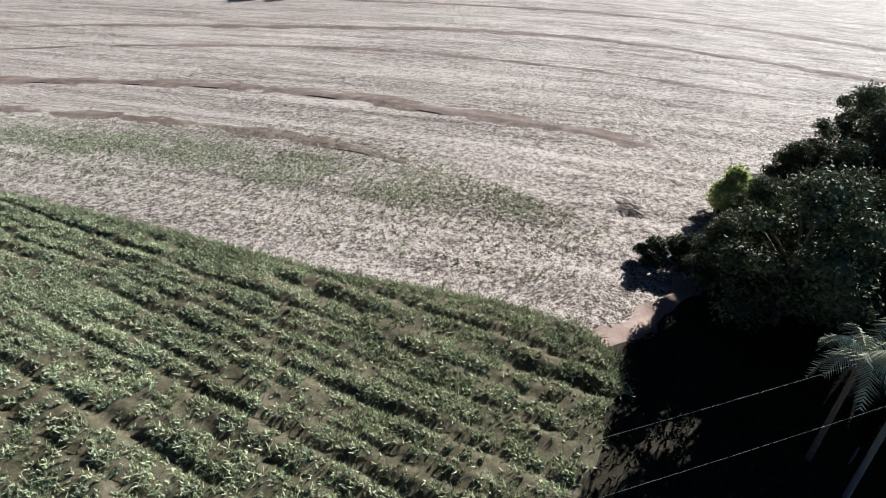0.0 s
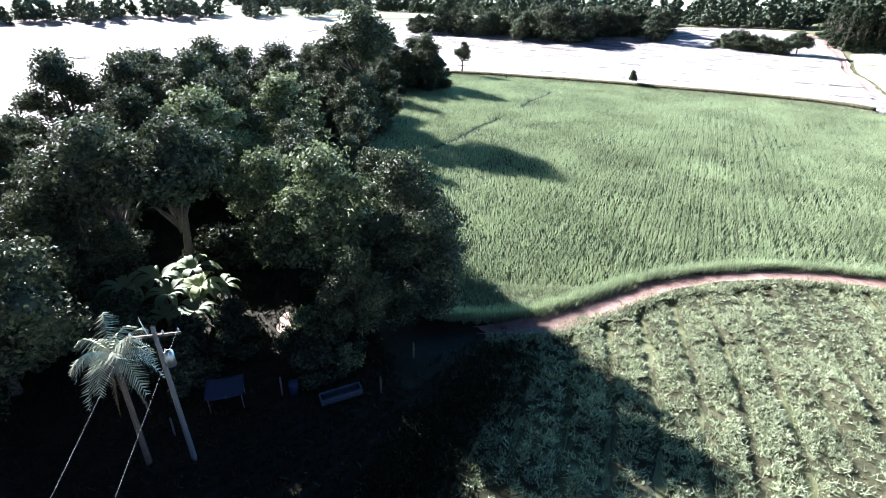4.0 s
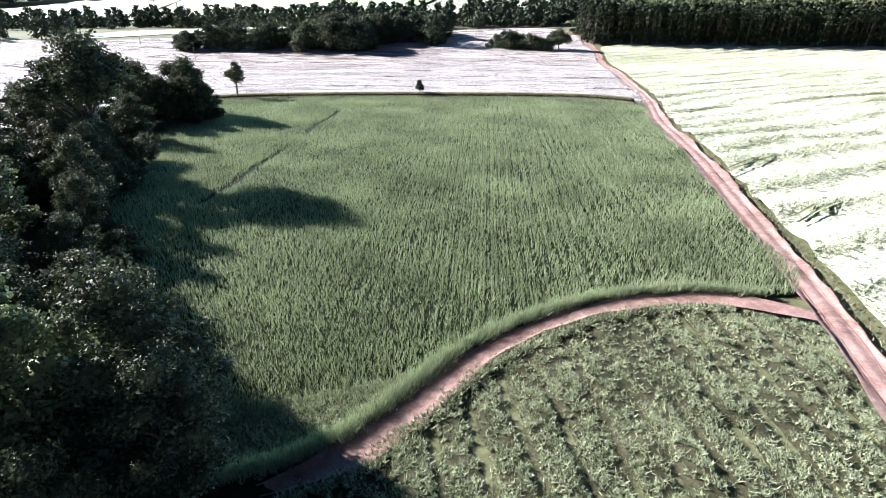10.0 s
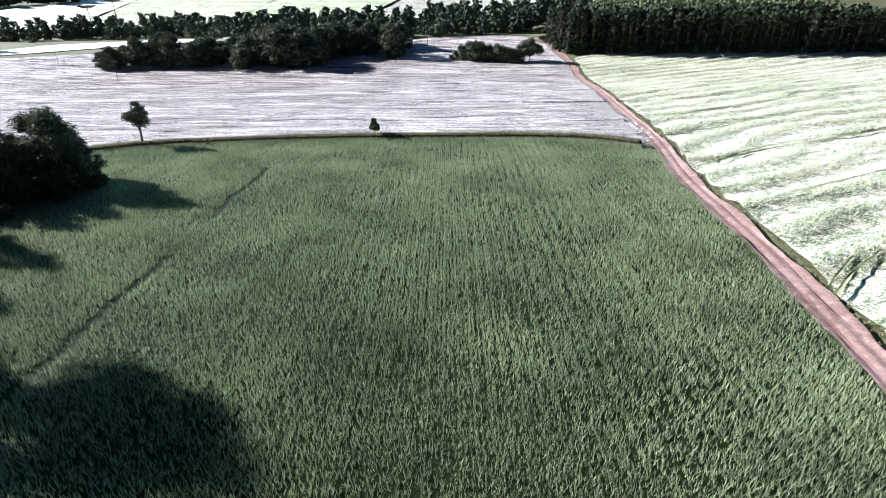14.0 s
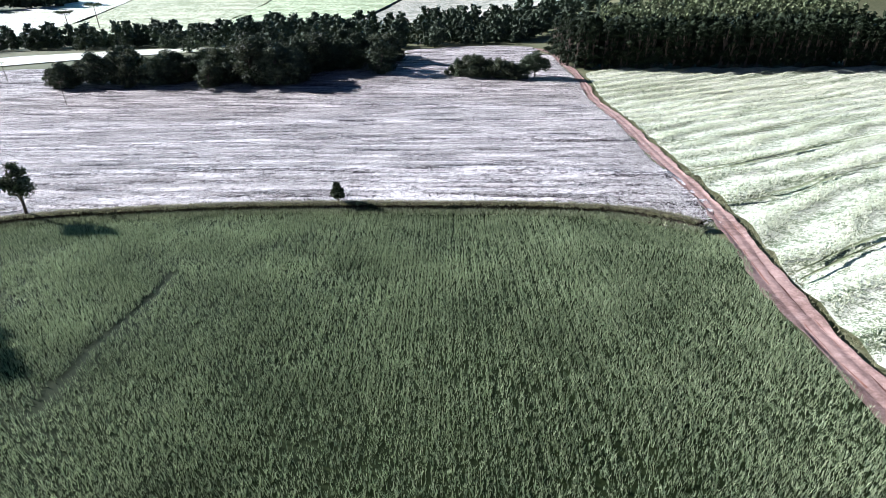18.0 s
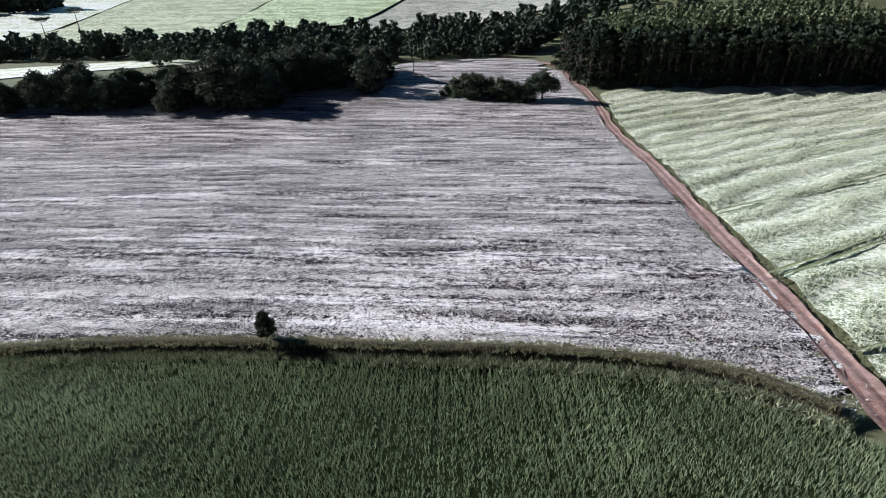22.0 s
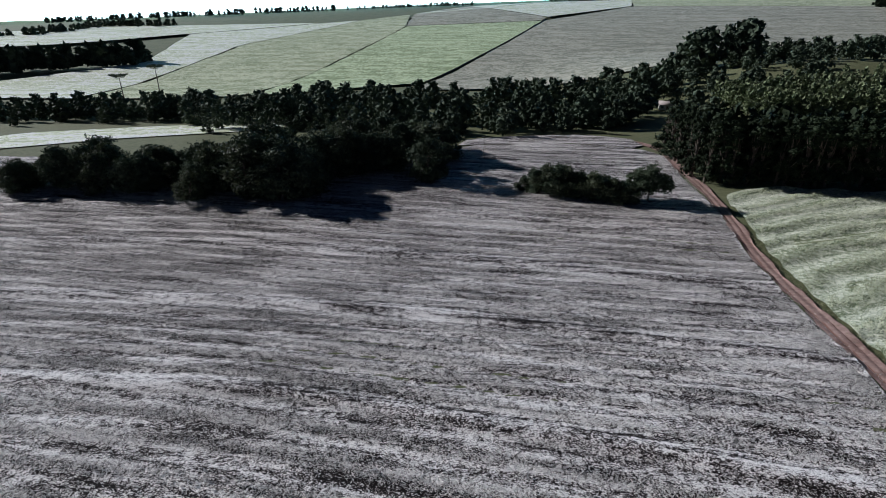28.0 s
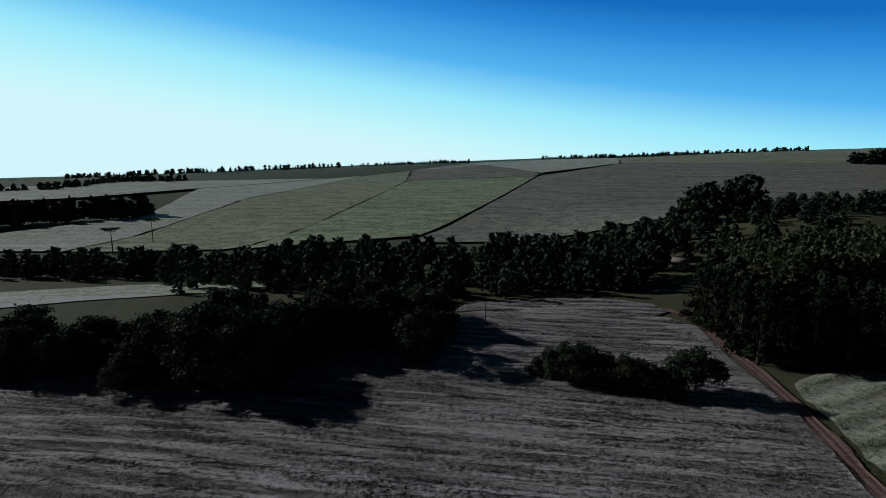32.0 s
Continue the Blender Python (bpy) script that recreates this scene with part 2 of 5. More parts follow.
M_LEAF_YELLOW = leafy("yellow_green_leaves", (0.28, 0.36, 0.12), (0.75, 0.82, 0.45), 0.3, "Object", thin=0.35)
M_BANANA = leafy("banana_leaves", (0.06, 0.1, 0.036), (0.32, 0.4, 0.21), 0.3, "Object", 0.6, thin=0.3)
M_LEAF_FAR = leafy("woodland_leaves", (0.026, 0.038, 0.022), (0.14, 0.175, 0.11), 0.1, "Object")
M_WOOD_MASS = leafy("valley_wood_leaves", (0.022, 0.032, 0.02), (0.11, 0.14, 0.095), 0.05)
M_EUCA = leafy("eucalyptus_leaves", (0.009, 0.015, 0.008), (0.05, 0.068, 0.037), 0.15, "Object")
M_BARK = plain("grey_bark", (0.13, 0.1, 0.08), 0.9, 0, 5, 0.4, 0.03)
M_PALEBARK = plain("pale_bark", (0.3, 0.26, 0.21), 0.9, 0, 4, 0.35, 0.03)
M_CUTWOOD = plain("fresh_cut_wood", (0.62, 0.56, 0.5), 0.8, 0, 6, 0.3, 0.02)
M_CONCRETE = plain("weathered_concrete", (0.17, 0.165, 0.165), 0.85, 0, 12, 0.2, 0.005)
M_TIMBER = plain("weathered_timber", (0.16, 0.125, 0.095), 0.85, 0, 9, 0.35, 0.008)
M_STEEL = plain("galvanised_steel", (0.5, 0.52, 0.54), 0.4, 0.8, 15, 0.15, 0.002)
M_WIRE = plain("aluminium_wire", (0.12, 0.12, 0.12), 0.6, 0.0, 15, 0.1, 0.001)
M_WHITE = plain("chipped_white_paint", (0.78, 0.77, 0.74), 0.6, 0, 6, 0.15, 0.004)
M_BLUE = plain("faded_blue_sheet", (0.02, 0.035, 0.08), 0.5, 0, 5, 0.3, 0.01)
M_BLUEGREY = plain("blue_grey_planks", (0.1, 0.125, 0.15), 0.7, 0, 7, 0.25, 0.006)
M_TILE = plain("weathered_roof_tiles", (0.4, 0.34, 0.31), 0.8, 0, 9, 0.3, 0.02)
M_FROND = leafy("palm_fronds", (0.08, 0.095, 0.06), (0.5, 0.54, 0.42), 0.3, "Object")
M_DEADFROND = leafy("dry_hanging_fronds", (0.05, 0.04, 0.028), (0.17, 0.13, 0.095), 0.3, "Object")

# ---- the lie of the land ----
KY = np.array([-900, -250, -120, 0, 60, 120, 180, 240, 300, 360, 450, 600, 760, 1000, 1500, 2300, 3200, 4900.0])
KZ = np.array([4, 4, 3, 0.9, -3.7, -9.7, -17.3, -24.8, -27.0, -28.0, -35, -51, -59, -55, -38, -9, -30, -30.0])


def curve(xk, yk, x):
    m = np.gradient(yk, xk)
    x = np.clip(x, xk[0], xk[-1])
    i = np.clip(np.searchsorted(xk, x) - 1, 0, len(xk) - 2)
    h = xk[i + 1] - xk[i]
    t = (x - xk[i]) / h
    return (2 * t**3 - 3 * t**2 + 1) * yk[i] + (t**3 - 2 * t**2 + t) * h * m[i] + (3 * t**2 - 2 * t**3) * yk[i + 1] + (t**3 - t**2) * h * m[i + 1]


def ease(a, b, x):
    t = np.clip((x - a) / (b - a), 0, 1)
    return t * t * (3 - 2 * t)


def land(x, y):
    """Height of the ground: a field slope falling to a wooded valley, and the long hill behind it."""
    x, y = np.asarray(x, float), np.asarray(y, float)
    k = ease(700, 2300, y)
    z = curve(KY, KZ, y) + np.clip(x, -300, 300) * (0.012 + 0.007 * ease(0, 240, y)) * (1 - k) + 0.03 * np.clip(x, -2200, 2200) * k
    return z + 26 * ease(60, 260, x) * ease(380, 520, y) * (1 - ease(620, 1000, y))


def raw(name, verts, faces, mat, parent=None, smooth=False):
    """One mesh object from arrays; the faces all have the same number of corners."""
    me = bpy.data.meshes.new(name)
    verts, faces = np.asarray(verts, np.float32), np.asarray(faces, np.int32)
    k = faces.shape[1]
    me.vertices.add(len(verts))
    me.vertices.foreach_set("co", verts.ravel())
    me.loops.add(faces.size)
    me.loops.foreach_set("vertex_index", faces.ravel())
    me.polygons.add(len(faces))
    me.polygons.foreach_set("loop_start", np.arange(0, faces.size, k, dtype=np.int32))
    me.polygons.foreach_set("loop_total", np.full(len(faces), k, dtype=np.int32))
    if smooth:
        me.polygons.foreach_set("use_smooth", np.ones(len(faces), dtype=bool))
    me.update(calc_edges=True)
    me.materials.append(mat)
    ob = new(name, me)
    if parent:
        ob.parent = parent
    return ob


def grid_faces(nu, nv):
    a = np.arange(nu - 1)[:, None] * nv + np.arange(nv - 1)[None, :]
    return np.stack([a, a + nv, a + nv + 1, a + 1], -1).reshape(-1, 4)


def axis_steps(lo, hi, fine, a, b, grow=1.18):
    """Coordinates: even steps between lo and hi, growing steps out to a and b."""
    mid = list(np.arange(lo, hi + fine / 2, fine))
    s = fine
    while mid[-1] < b:
        s *= grow
        mid.append(min(mid[-1] + s, b))
    s = fine
    while mid[0] > a:
        s *= grow
        mid.insert(0, max(mid[0] - s, a))
    return np.array(mid)


gx, gy = axis_steps(-160, 160, 4, -4700, 4700), axis_steps(-140, 460, 4, -900, 4800)
X, Y = np.meshgrid(gx, gy, indexing="ij")
ground = raw("ground", np.stack([X, Y, land(X, Y) - 0.02 - 4 * ease(560, 1000, Y)], -1).reshape(-1, 3), grid_faces(len(gx), len(gy)), M_GROUND, smooth=True)
tagged(ground, "rolling farmland of rough grass and bare earth", "ground", kind="structure")


def sky_glow(n, l, p):
    """Clear evening sky: pale towards the horizon and the sun, deep blue above."""
    g = n.new("ShaderNodeSeparateXYZ")
    l.new(n.new("ShaderNodeNewGeometry").outputs["Position"], g.inputs[0])
    a, b = n.new("ShaderNodeMath"), n.new("ShaderNodeMath")
    a.operation, a.inputs[1].default_value, a.inputs[2].default_value = "MULTIPLY_ADD", 1 / 1500, 0.12
    b.operation, b.inputs[1].default_value = "MULTIPLY_ADD", 1 / 9500
    l.new(g.outputs["Z"], a.inputs[0])
    l.new(g.outputs["X"], b.inputs[0])
    l.new(a.outputs[0], b.inputs[2])
    c = ramp(n, l, b.outputs[0], [(0.1, (0.76, 1.0, 1.0)), (0.22, (0.64, 1.0, 1.0)), (0.42, (0.4, 0.88, 1.0)), (0.62, (0.12, 0.5, 0.9)), (0.85, (0.04, 0.28, 0.72)), (1.0, (0.015, 0.16, 0.52))])
    e = n.new("ShaderNodeEmission")
    e.inputs["Strength"].default_value = 3.5
    l.new(c, e.inputs["Color"])
    l.new(e.outputs[0], n["Material Output"].inputs["Surface"])


az, hz = np.meshgrid(np.radians(np.linspace(-42, 42, 49)), np.linspace(0, 1, 9), indexing="ij")
hz = -220 + hz * (265 + 1230 * np.cos(az))
backdrop = raw("backdrop", np.stack([14 + 4600 * np.sin(az), 150 + 4600 * np.cos(az), hz], -1).reshape(-1, 3), grid_faces(49, 9), material("evening_sky", sky_glow), smooth=True)
tagged(backdrop, "clear blue evening sky paling towards the horizon", "sky", kind="structure")


def spline(pts, step):
    """Points at even steps along a smooth line through the given ones."""
    p = np.array(pts, float)
    d = np.r_[0, np.cumsum(np.hypot(*np.diff(p, axis=0).T))]
    s = np.linspace(0, d[-1], max(2, int(d[-1] / step) + 1))
    return np.stack([curve(d, p[:, 0], s), curve(d, p[:, 1], s)], -1)


def wobble(x, y, scale, seed=0.0):
    """Smooth noise for arrays, by sums of sines; about -1 to 1."""
    x, y = x / scale + seed, y / scale - seed * 1.7
    return (np.sin(x * 1.7 + 1.3 * np.sin(y * 1.1)) + np.sin(y * 2.3 + 1.7 * np.sin(x * 0.9 + 2)) + 0.6 * np.sin(3.9 * x - 2.7 * y + np.sin(5 * y)) + 0.4 * np.sin(7.1 * y + 4.3 * x)) / 2.6


def inside(pts, poly):
    x, y = pts[:, 0], pts[:, 1]
    r = np.zeros(len(pts), bool)
    q = np.roll(poly, -1, axis=0)
    for (x0, y0), (x1, y1) in zip(poly, q):
        c = (y0 > y) != (y1 > y)
        r ^= c & (x < (x1 - x0) * (y - y0) / ((y1 - y0) or 1e-9) + x0)
    return r


def strip(name, line, half, mat, rise, lift=0.05, step=1.0, ragged=0.3, parent=None, seed=1.0, taper=0.0):
    """A long narrow bed along a line: half is its half width, rise(u) its height across, u from -1 to 1."""
    c = spline(line, step)
    t = np.gradient(c, axis=0)
    t /= np.linalg.norm(t, axis=1)[:, None]
    nrm = np.stack([t[:, 1], -t[:, 0]], -1)
    u = np.linspace(-1, 1, 13)
    w = half * (1 + ragged * wobble(c[:, 0], c[:, 1], 6, seed)[:, None] * (np.abs(u) > 0.8))
    fade = np.ones(len(c))
    if taper:
        fade = np.clip(np.minimum(np.arange(len(c))[::-1], np.arange(len(c)) + (1000 if taper < 10 else 0)) * step / taper, 0.08, 1)
    w = w * fade[:, None]
    p = c[:, None, :] + nrm[:, None, :] * (u * w)[..., None]
    z = land(p[..., 0], p[..., 1]) + lift * np.minimum(1, 0.3 + fade)[:, None] + fade[:, None] * np.array([rise(v) for v in u]) + 0.04 * wobble(p[..., 0], p[..., 1], 1.1, seed) * (1 - u**4)
    return raw(name, np.concatenate([p, z[..., None]], -1).reshape(-1, 3), grid_faces(len(c), len(u)), mat, parent, True)


def field(name, poly, step, mat, lift, label, relief=None):
    """A field's sheet: a closed outline filled with an even net that lies on the land."""
    from_edge = np.array(poly, float)
    area = [Vector(v) for v in from_edge]
    lo, hi = from_edge.min(0), from_edge.max(0)
    gxs, gys = np.arange(lo[0], hi[0], step), np.arange(lo[1], hi[1], step)
    g = np.stack(np.meshgrid(gxs, gys, indexing="ij"), -1).reshape(-1, 2)
    g = g[inside(g, from_edge)]
    n = len(area)
    co, _, tri, *_ = geometry.delaunay_2d_cdt(area + [Vector(v) for v in g], [], [list(range(n))], 1, 1e-4)
    v = np.array([(c.x, c.y) for c in co])
    z = land(v[:, 0], v[:, 1]) + lift
    if relief:
        z = z + relief(v[:, 0], v[:, 1])
    tri = [f for f in tri if len(f) == 3]
    ob = raw(name, np.column_stack([v, z]), np.array(tri), mat, smooth=True)
    return tagged(ob, label, "field", kind="structure")


def scatter(poly, spacing, seed, rows=None, keep=None):
    """Points in an outline on a jittered net; rows: direction in degrees along which they line up."""
    rng = np.random.default_rng(seed)
    poly = np.array(poly, float)
    a = radians(rows or 0)
    rot = np.array([[math.cos(a), math.sin(a)], [-math.sin(a), math.cos(a)]])
    q = poly @ rot.T
    lo, hi = q.min(0), q.max(0)
    sx, sy = spacing if isinstance(spacing, tuple) else (spacing, spacing)
    g = np.stack(np.meshgrid(np.arange(lo[0], hi[0], sx), np.arange(lo[1], hi[1], sy), indexing="ij"), -1).reshape(-1, 2)
    g += (rng.random(g.shape) - 0.5) * (sx * 1.0, sy * (0.75 if rows is not None else 1.0))
    g = g @ rot
    g = g[inside(g, poly)]
    if keep is not None:
        g = g[keep(g[:, 0], g[:, 1], rng)]
    return g


def blades(name, pts, tall, wide, count, mat, seed, label, lift=0.1, lean=0.5, category="crop", relief=None):
    """Tufts of upright blades at the points, all in one mesh."""
    rng = np.random.default_rng(seed)
    p = np.repeat(pts, count, 0)
    m = len(p)
    p = p + rng.normal(0, wide * 1.2, (m, 2))
    az = rng.random(m) * 2 * np.pi
    hgt = tall * (0.55 + 0.8 * rng.random(m))
    w = wide * (0.5 + rng.random(m))
    z = land(p[:, 0], p[:, 1]) + lift - 0.05
    if relief:
        z = z + relief(p[:, 0], p[:, 1])
    side = np.stack([np.cos(az), np.sin(az), 0 * az], -1) * w[:, None]
    base = np.column_stack([p, z])
    ld = rng.normal(0, lean, (m, 2)) * hgt[:, None]
    tip = base + np.column_stack([ld, hgt])
    v = np.stack([base - side, base + side, tip], 1).reshape(-1, 3)
    ob = raw(name, v, np.arange(3 * m).reshape(-1, 3), mat)
    return tagged(ob, label, category, kind="stuff")


def flecks(name, pts, size, mat, seed, label, lift=0.1):
    """Bits of straw and clods lying about: small tilted leaves of litter."""
    rng = np.random.default_rng(seed)
    m = len(pts)
    az, ti = rng.random(m) * 2 * np.pi, rng.normal(0, 0.6, m)
    ln, wd = size * (0.5 + rng.random(m)), size * 0.3 * (0.5 + rng.random(m))
    d = np.stack([np.cos(az), np.sin(az), np.sin(ti)], -1) * ln[:, None]
    s = np.stack([-np.sin(az), np.cos(az), rng.normal(0, 0.3, m)], -1) * wd[:, None]
    c = np.column_stack([pts, land(pts[:, 0], pts[:, 1]) + lift + size * 0.25])
    v = np.stack([c - d + s * 0.6, c - s * 1.2, c + d + s * 0.6], 1).reshape(-1, 3)
    return tagged(raw(name, v, np.arange(3 * m).reshape(-1, 3), mat), label, "litter", kind="stuff")


# ---- fields and tracks ----
ROAD = [(26, -120), (23, -60), (23.5, -25), (25.5, 0), (27.5, 9), (31, 23), (36.3, 47), (40.5, 66), (46.3, 98), (51, 114), (60.5, 157), (70, 200), (78, 245), (82, 263), (86, 290), (87.5, 314), (89, 338), (84, 352), (70, 362)]
BEND = [(30, 22), (24, 25), (19, 25.3), (13, 24), (7, 21), (2, 17), (-1.5, 13), (-5, 9.5), (-8.5, 7.6), (-12.5, 6.5)]
NORTH = [(-62, 130.7), (-54, 134.2), (-47, 136.0), (-36, 136.2), (-26, 135.9), (-15.5, 135.2), (-4.5, 133.6), (4.7, 132.1), (10, 130.9), (17.5, 129.5), (30, 126.6), (38, 123.8), (43, 120.7), (47, 116.2)]
CROP = [(-12.5, 12.5), (-8, 13), (-4, 14), (0, 17), (5, 21), (11, 25), (17, 27.2), (22, 27), (29.4, 26), (34, 44), (38.6, 66), (44.3, 97), (47.6, 112), (42, 117.5), (38, 120.6), (30, 124), (17.5, 127.4), (10, 128.8), (-4.5, 131.5), (-15.5, 133.2), (-26, 133.9), (-36, 134.2), (-47, 133.8), (-55, 131), (-60, 124), (-55, 104), (-50, 88), (-45.5, 74), (-42, 62), (-38, 50), (-33, 40), (-28, 31), (-22, 22), (-16, 15)]
PLOT = [(-6, 7), (-2, 11), (2, 15), (7, 19), (13, 22), (19, 23.4), (25, 23.6), (28.6, 22), (27.4, 14.5), (25.6, 7), (23.7, -2), (21.7, -25), (19, -60), (-8, -60), (-8, -25), (-7, -5)]
WHEAT = [(33.5, 20), (38.7, 46), (43, 66), (48.7, 98), (54, 116), (63, 157), (72.5, 200), (81, 245), (86, 266), (90, 284), (102, 291), (120, 288), (160, 281), (260, 262), (360, 200), (360, -80), (180, -120), (29, -80), (27, -25), (28, 0)]
STUBBLE = [(-175, 112), (-90, 118), (-62, 131), (-47, 136), (-26, 136), (-4.5, 133.8), (10, 131), (30, 126.8), (38, 124), (47, 118), (58.5, 157), (68.3, 200), (76.3, 245), (82, 270), (84, 300), (86, 335), (60, 350), (20, 352), (-20, 330), (-60, 318), (-120, 338), (-175, 350)]
WEST = [(-141, 118), (-90, 117), (-62, 126), (-56, 100), (-52, 40), (-40, 0), (-26, -10), (-27, -18), (-30.5, -27), (-33, -40), (-37.5, -72), (-42, -95), (-46, -160), (-60, -330), (-200, -330), (-360, -300), (-330, 340), (-210, 350), (-141, 318)]
LEFTCROP = [(-24, -19), (-28, -20), (-30, -25), (-31.5, -38), (-35, -55), (-38.5, -74), (-41, -88), (-44.5, -106), (-16, -106), (-10, -60), (-13, -22)]
YARD = [(-6, 7), (-12, 11.5), (-16, 15.5), (-22, 22.5), (-28, 31.5), (-33, 40.5), (-38, 50.5), (-42, 62.5), (-45.5, 74.5), (-50, 88.5), (-55, 104.5), (-60, 124), (-66, 108), (-69, 72), (-72, 32), (-65, 8), (-55, -7), (-46, -9), (-38, -10), (-31, -16), (-25, -20.5), (-17, -22), (-8, -26), (-7, -5)]
BARE = [(-37, -13), (-33, -13.2), (-29.5, -16), (-27.5, -19.5), (-28.3, -20.6), (-30.3, -18), (-34, -15.3), (-37.5, -14.3)]
CLEARING = [(-22.9, 5.1), (-21.9, 4.9), (-20.9, 4.0), (-20.4, 3.0), (-20.8, 2.5), (-21.7, 2.8), (-22.7, 3.7), (-23.2, 4.6)]


def ragged(poly, step, amount, seed, straight=False):
    """An outline with a slightly uneven edge, rounded unless it is straight."""
    p = spline(list(poly) + [poly[0]], step)[:-1]
    if straight:
        q = np.array(list(poly) + [poly[0]], float)
        d = np.r_[0, np.cumsum(np.hypot(*np.diff(q, axis=0).T))]
        w = np.arange(0, d[-1], step)
        p = np.stack([np.interp(w, d, q[:, 0]), np.interp(w, d, q[:, 1])], -1)
    return p + np.stack([wobble(p[:, 0], p[:, 1], 2.3, seed), wobble(p[:, 0], p[:, 1], 2.9, seed + 5)], -1) * amount


def swath(x, y):
    """Across the straw swaths, which follow the contour: metres."""
    return y + 0.22 * x + 0.0011 * x * x + 1.2 * wobble(x, y, 38, 3)


def swath_relief(x, y):
    """Low swaths with narrow hollows between them, fading in and out along the field."""
    s = swath(x, y) + 0.5 * wobble(x, y, 11, 4)
    hollow = np.exp(-((np.mod(s, 4.7) - 2.3) / 0.55) ** 2) * np.clip(0.55 + 0.7 * wobble(x, y, 26, 2), 0.05, 1)
    return 0.1 * np.sin(s * 1.25) + 0.3 * np.maximum(0, np.sin(s * 0.21)) ** 6 - 0.25 * hollow + 0.06 * wobble(x, y, 2.1, 8)


def row_across(x, y):
    return x + 28 - 0.3 * (y + 20)


def wheel_gap(x, y):
    """Nearness to the wheel tracks that run along the rows: 1 in a track."""
    u = row_across(x, y) + 0.15 * wobble(x, y, 6, 4)
    return np.max([np.exp(-((u - c) / w) ** 2) * np.clip(0.6 + 0.75 * wobble(x, y, 6, c), 0.05, 1) for c, w in ((2.2, 0.2), (4.2, 0.5), (6.3, 0.22), (8.2, 0.2), (9.5, 0.2), (11.1, 0.34), (13.6, 0.2), (15.2, 0.25), (17.1, 0.2), (19.2, 0.36), (21.4, 0.2), (23.5, 0.25))], axis=0)


def row_relief(x, y):
    return 0.1 * np.sin(row_across(x, y) * 2 * np.pi / 1.3 + 2 * wobble(x, y, 8, 3)) * np.clip(0.3 + wobble(x, y, 5, 1), 0, 1) - 0.42 * wheel_gap(x, y) + 0.2 * wobble(x, y, 3.3, 6) + 0.1 * wobble(x, y, 1.1, 2)


def wheat_relief(x, y):
    return 0.1 * wobble(x, y, 5, 7) + 0.42 * np.sin((y - 0.42 * x + 4 * wobble(x, y, 24, 2)) * 0.75) * np.clip(0.8 + 0.5 * wobble(x, y, 21, 6), 0.2, 1)


def furrowed(x, y):
    """1 in the dark furrows between the plot's rows."""
    u = x + 0.06 * y + 0.3 * wobble(x, y, 9, 2)
    return np.clip(np.sin(2 * np.pi * u / 2.5) * 2.2 - 1.1, 0, 1) * np.clip(0.7 + 0.6 * wobble(x, y, 6, 4), 0.15, 1)


def plot_relief(x, y):
    return 0.12 * wobble(x, y, 2.2, 5) - 0.34 * furrowed(x, y)


EDGE_CROP, EDGE_PLOT, EDGE_WHEAT = ragged(CROP, 1.5, 0.35, 2), ragged(PLOT, 0.9, 0.6, 3), ragged(WHEAT, 3, 0.3, 4)
field("stubble_field", ragged(STUBBLE, 5, 0.5, 1), 1.05, M_STUBBLE, 0.24, "harvested field strewn with pale straw in faint swaths", swath_relief)
field("trodden_field", ragged(WEST, 6, 0.4, 1), 4, M_STUBBLE_WEST, 0.06, "bare harvested field with trodden straw", lambda x, y: 0.08 * wobble(x, y, 5, 3))
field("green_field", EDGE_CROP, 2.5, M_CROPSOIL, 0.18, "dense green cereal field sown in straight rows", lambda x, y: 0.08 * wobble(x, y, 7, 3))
field("weedy_plot", EDGE_PLOT, 0.55, M_PLOTSOIL, 0.18, "weedy plot with rows of low leafy plants", plot_relief)
field("wheat_field", EDGE_WHEAT, 1.9, M_WHEAT, 0.55, "pale ripening cereal field beside the red road", wheat_relief)
EDGE_LEFT = ragged(LEFTCROP, 1, 0.6, 5)
field("row_crop_field", EDGE_LEFT, 0.4, M_ROWSOIL, 0.6, "green crop in long rows beside bare stubble", row_relief)
field("yard", ragged(YARD, 0.8, 0.8, 7), 3, M_YARD, 0.24, "farmyard floor of earth and leaf litter, coloured dark for the shade", lambda x, y: 0.08 * wobble(x, y, 4, 9))
field("bare_earth", ragged(BARE, 0.4, 1.2, 8), 1.2, M_PALE_EARTH, 0.12, "bare reddish earth at the grove edge", lambda x, y: 0.07 * wobble(x, y, 1.5, 2))
field("clearing", ragged(CLEARING, 0.3, 0.42, 12), 0.8, M_PALE_EARTH, 0.31, "sunlit patch of bare reddish earth in the yard", lambda x, y: 0.06 * wobble(x, y, 1.1, 4))
ruts = lambda u: -0.07 * (0.3 < abs(u) < 0.6) + 0.07 * (abs(u) > 0.8)
road = strip("road", ROAD, 1.55, M_ROAD, ruts, 0.3, 0.8, 0.32)
tagged(road, "red earth farm road with two worn wheel ruts", "road", kind="structure")
track = strip("track", BEND, 0.95, M_ROAD, lambda u: 0.06 * (abs(u) > 0.7), 0.27, ragged=0.5, taper=7.0)
tagged(track, "narrow curved red earth track", "track", kind="structure")
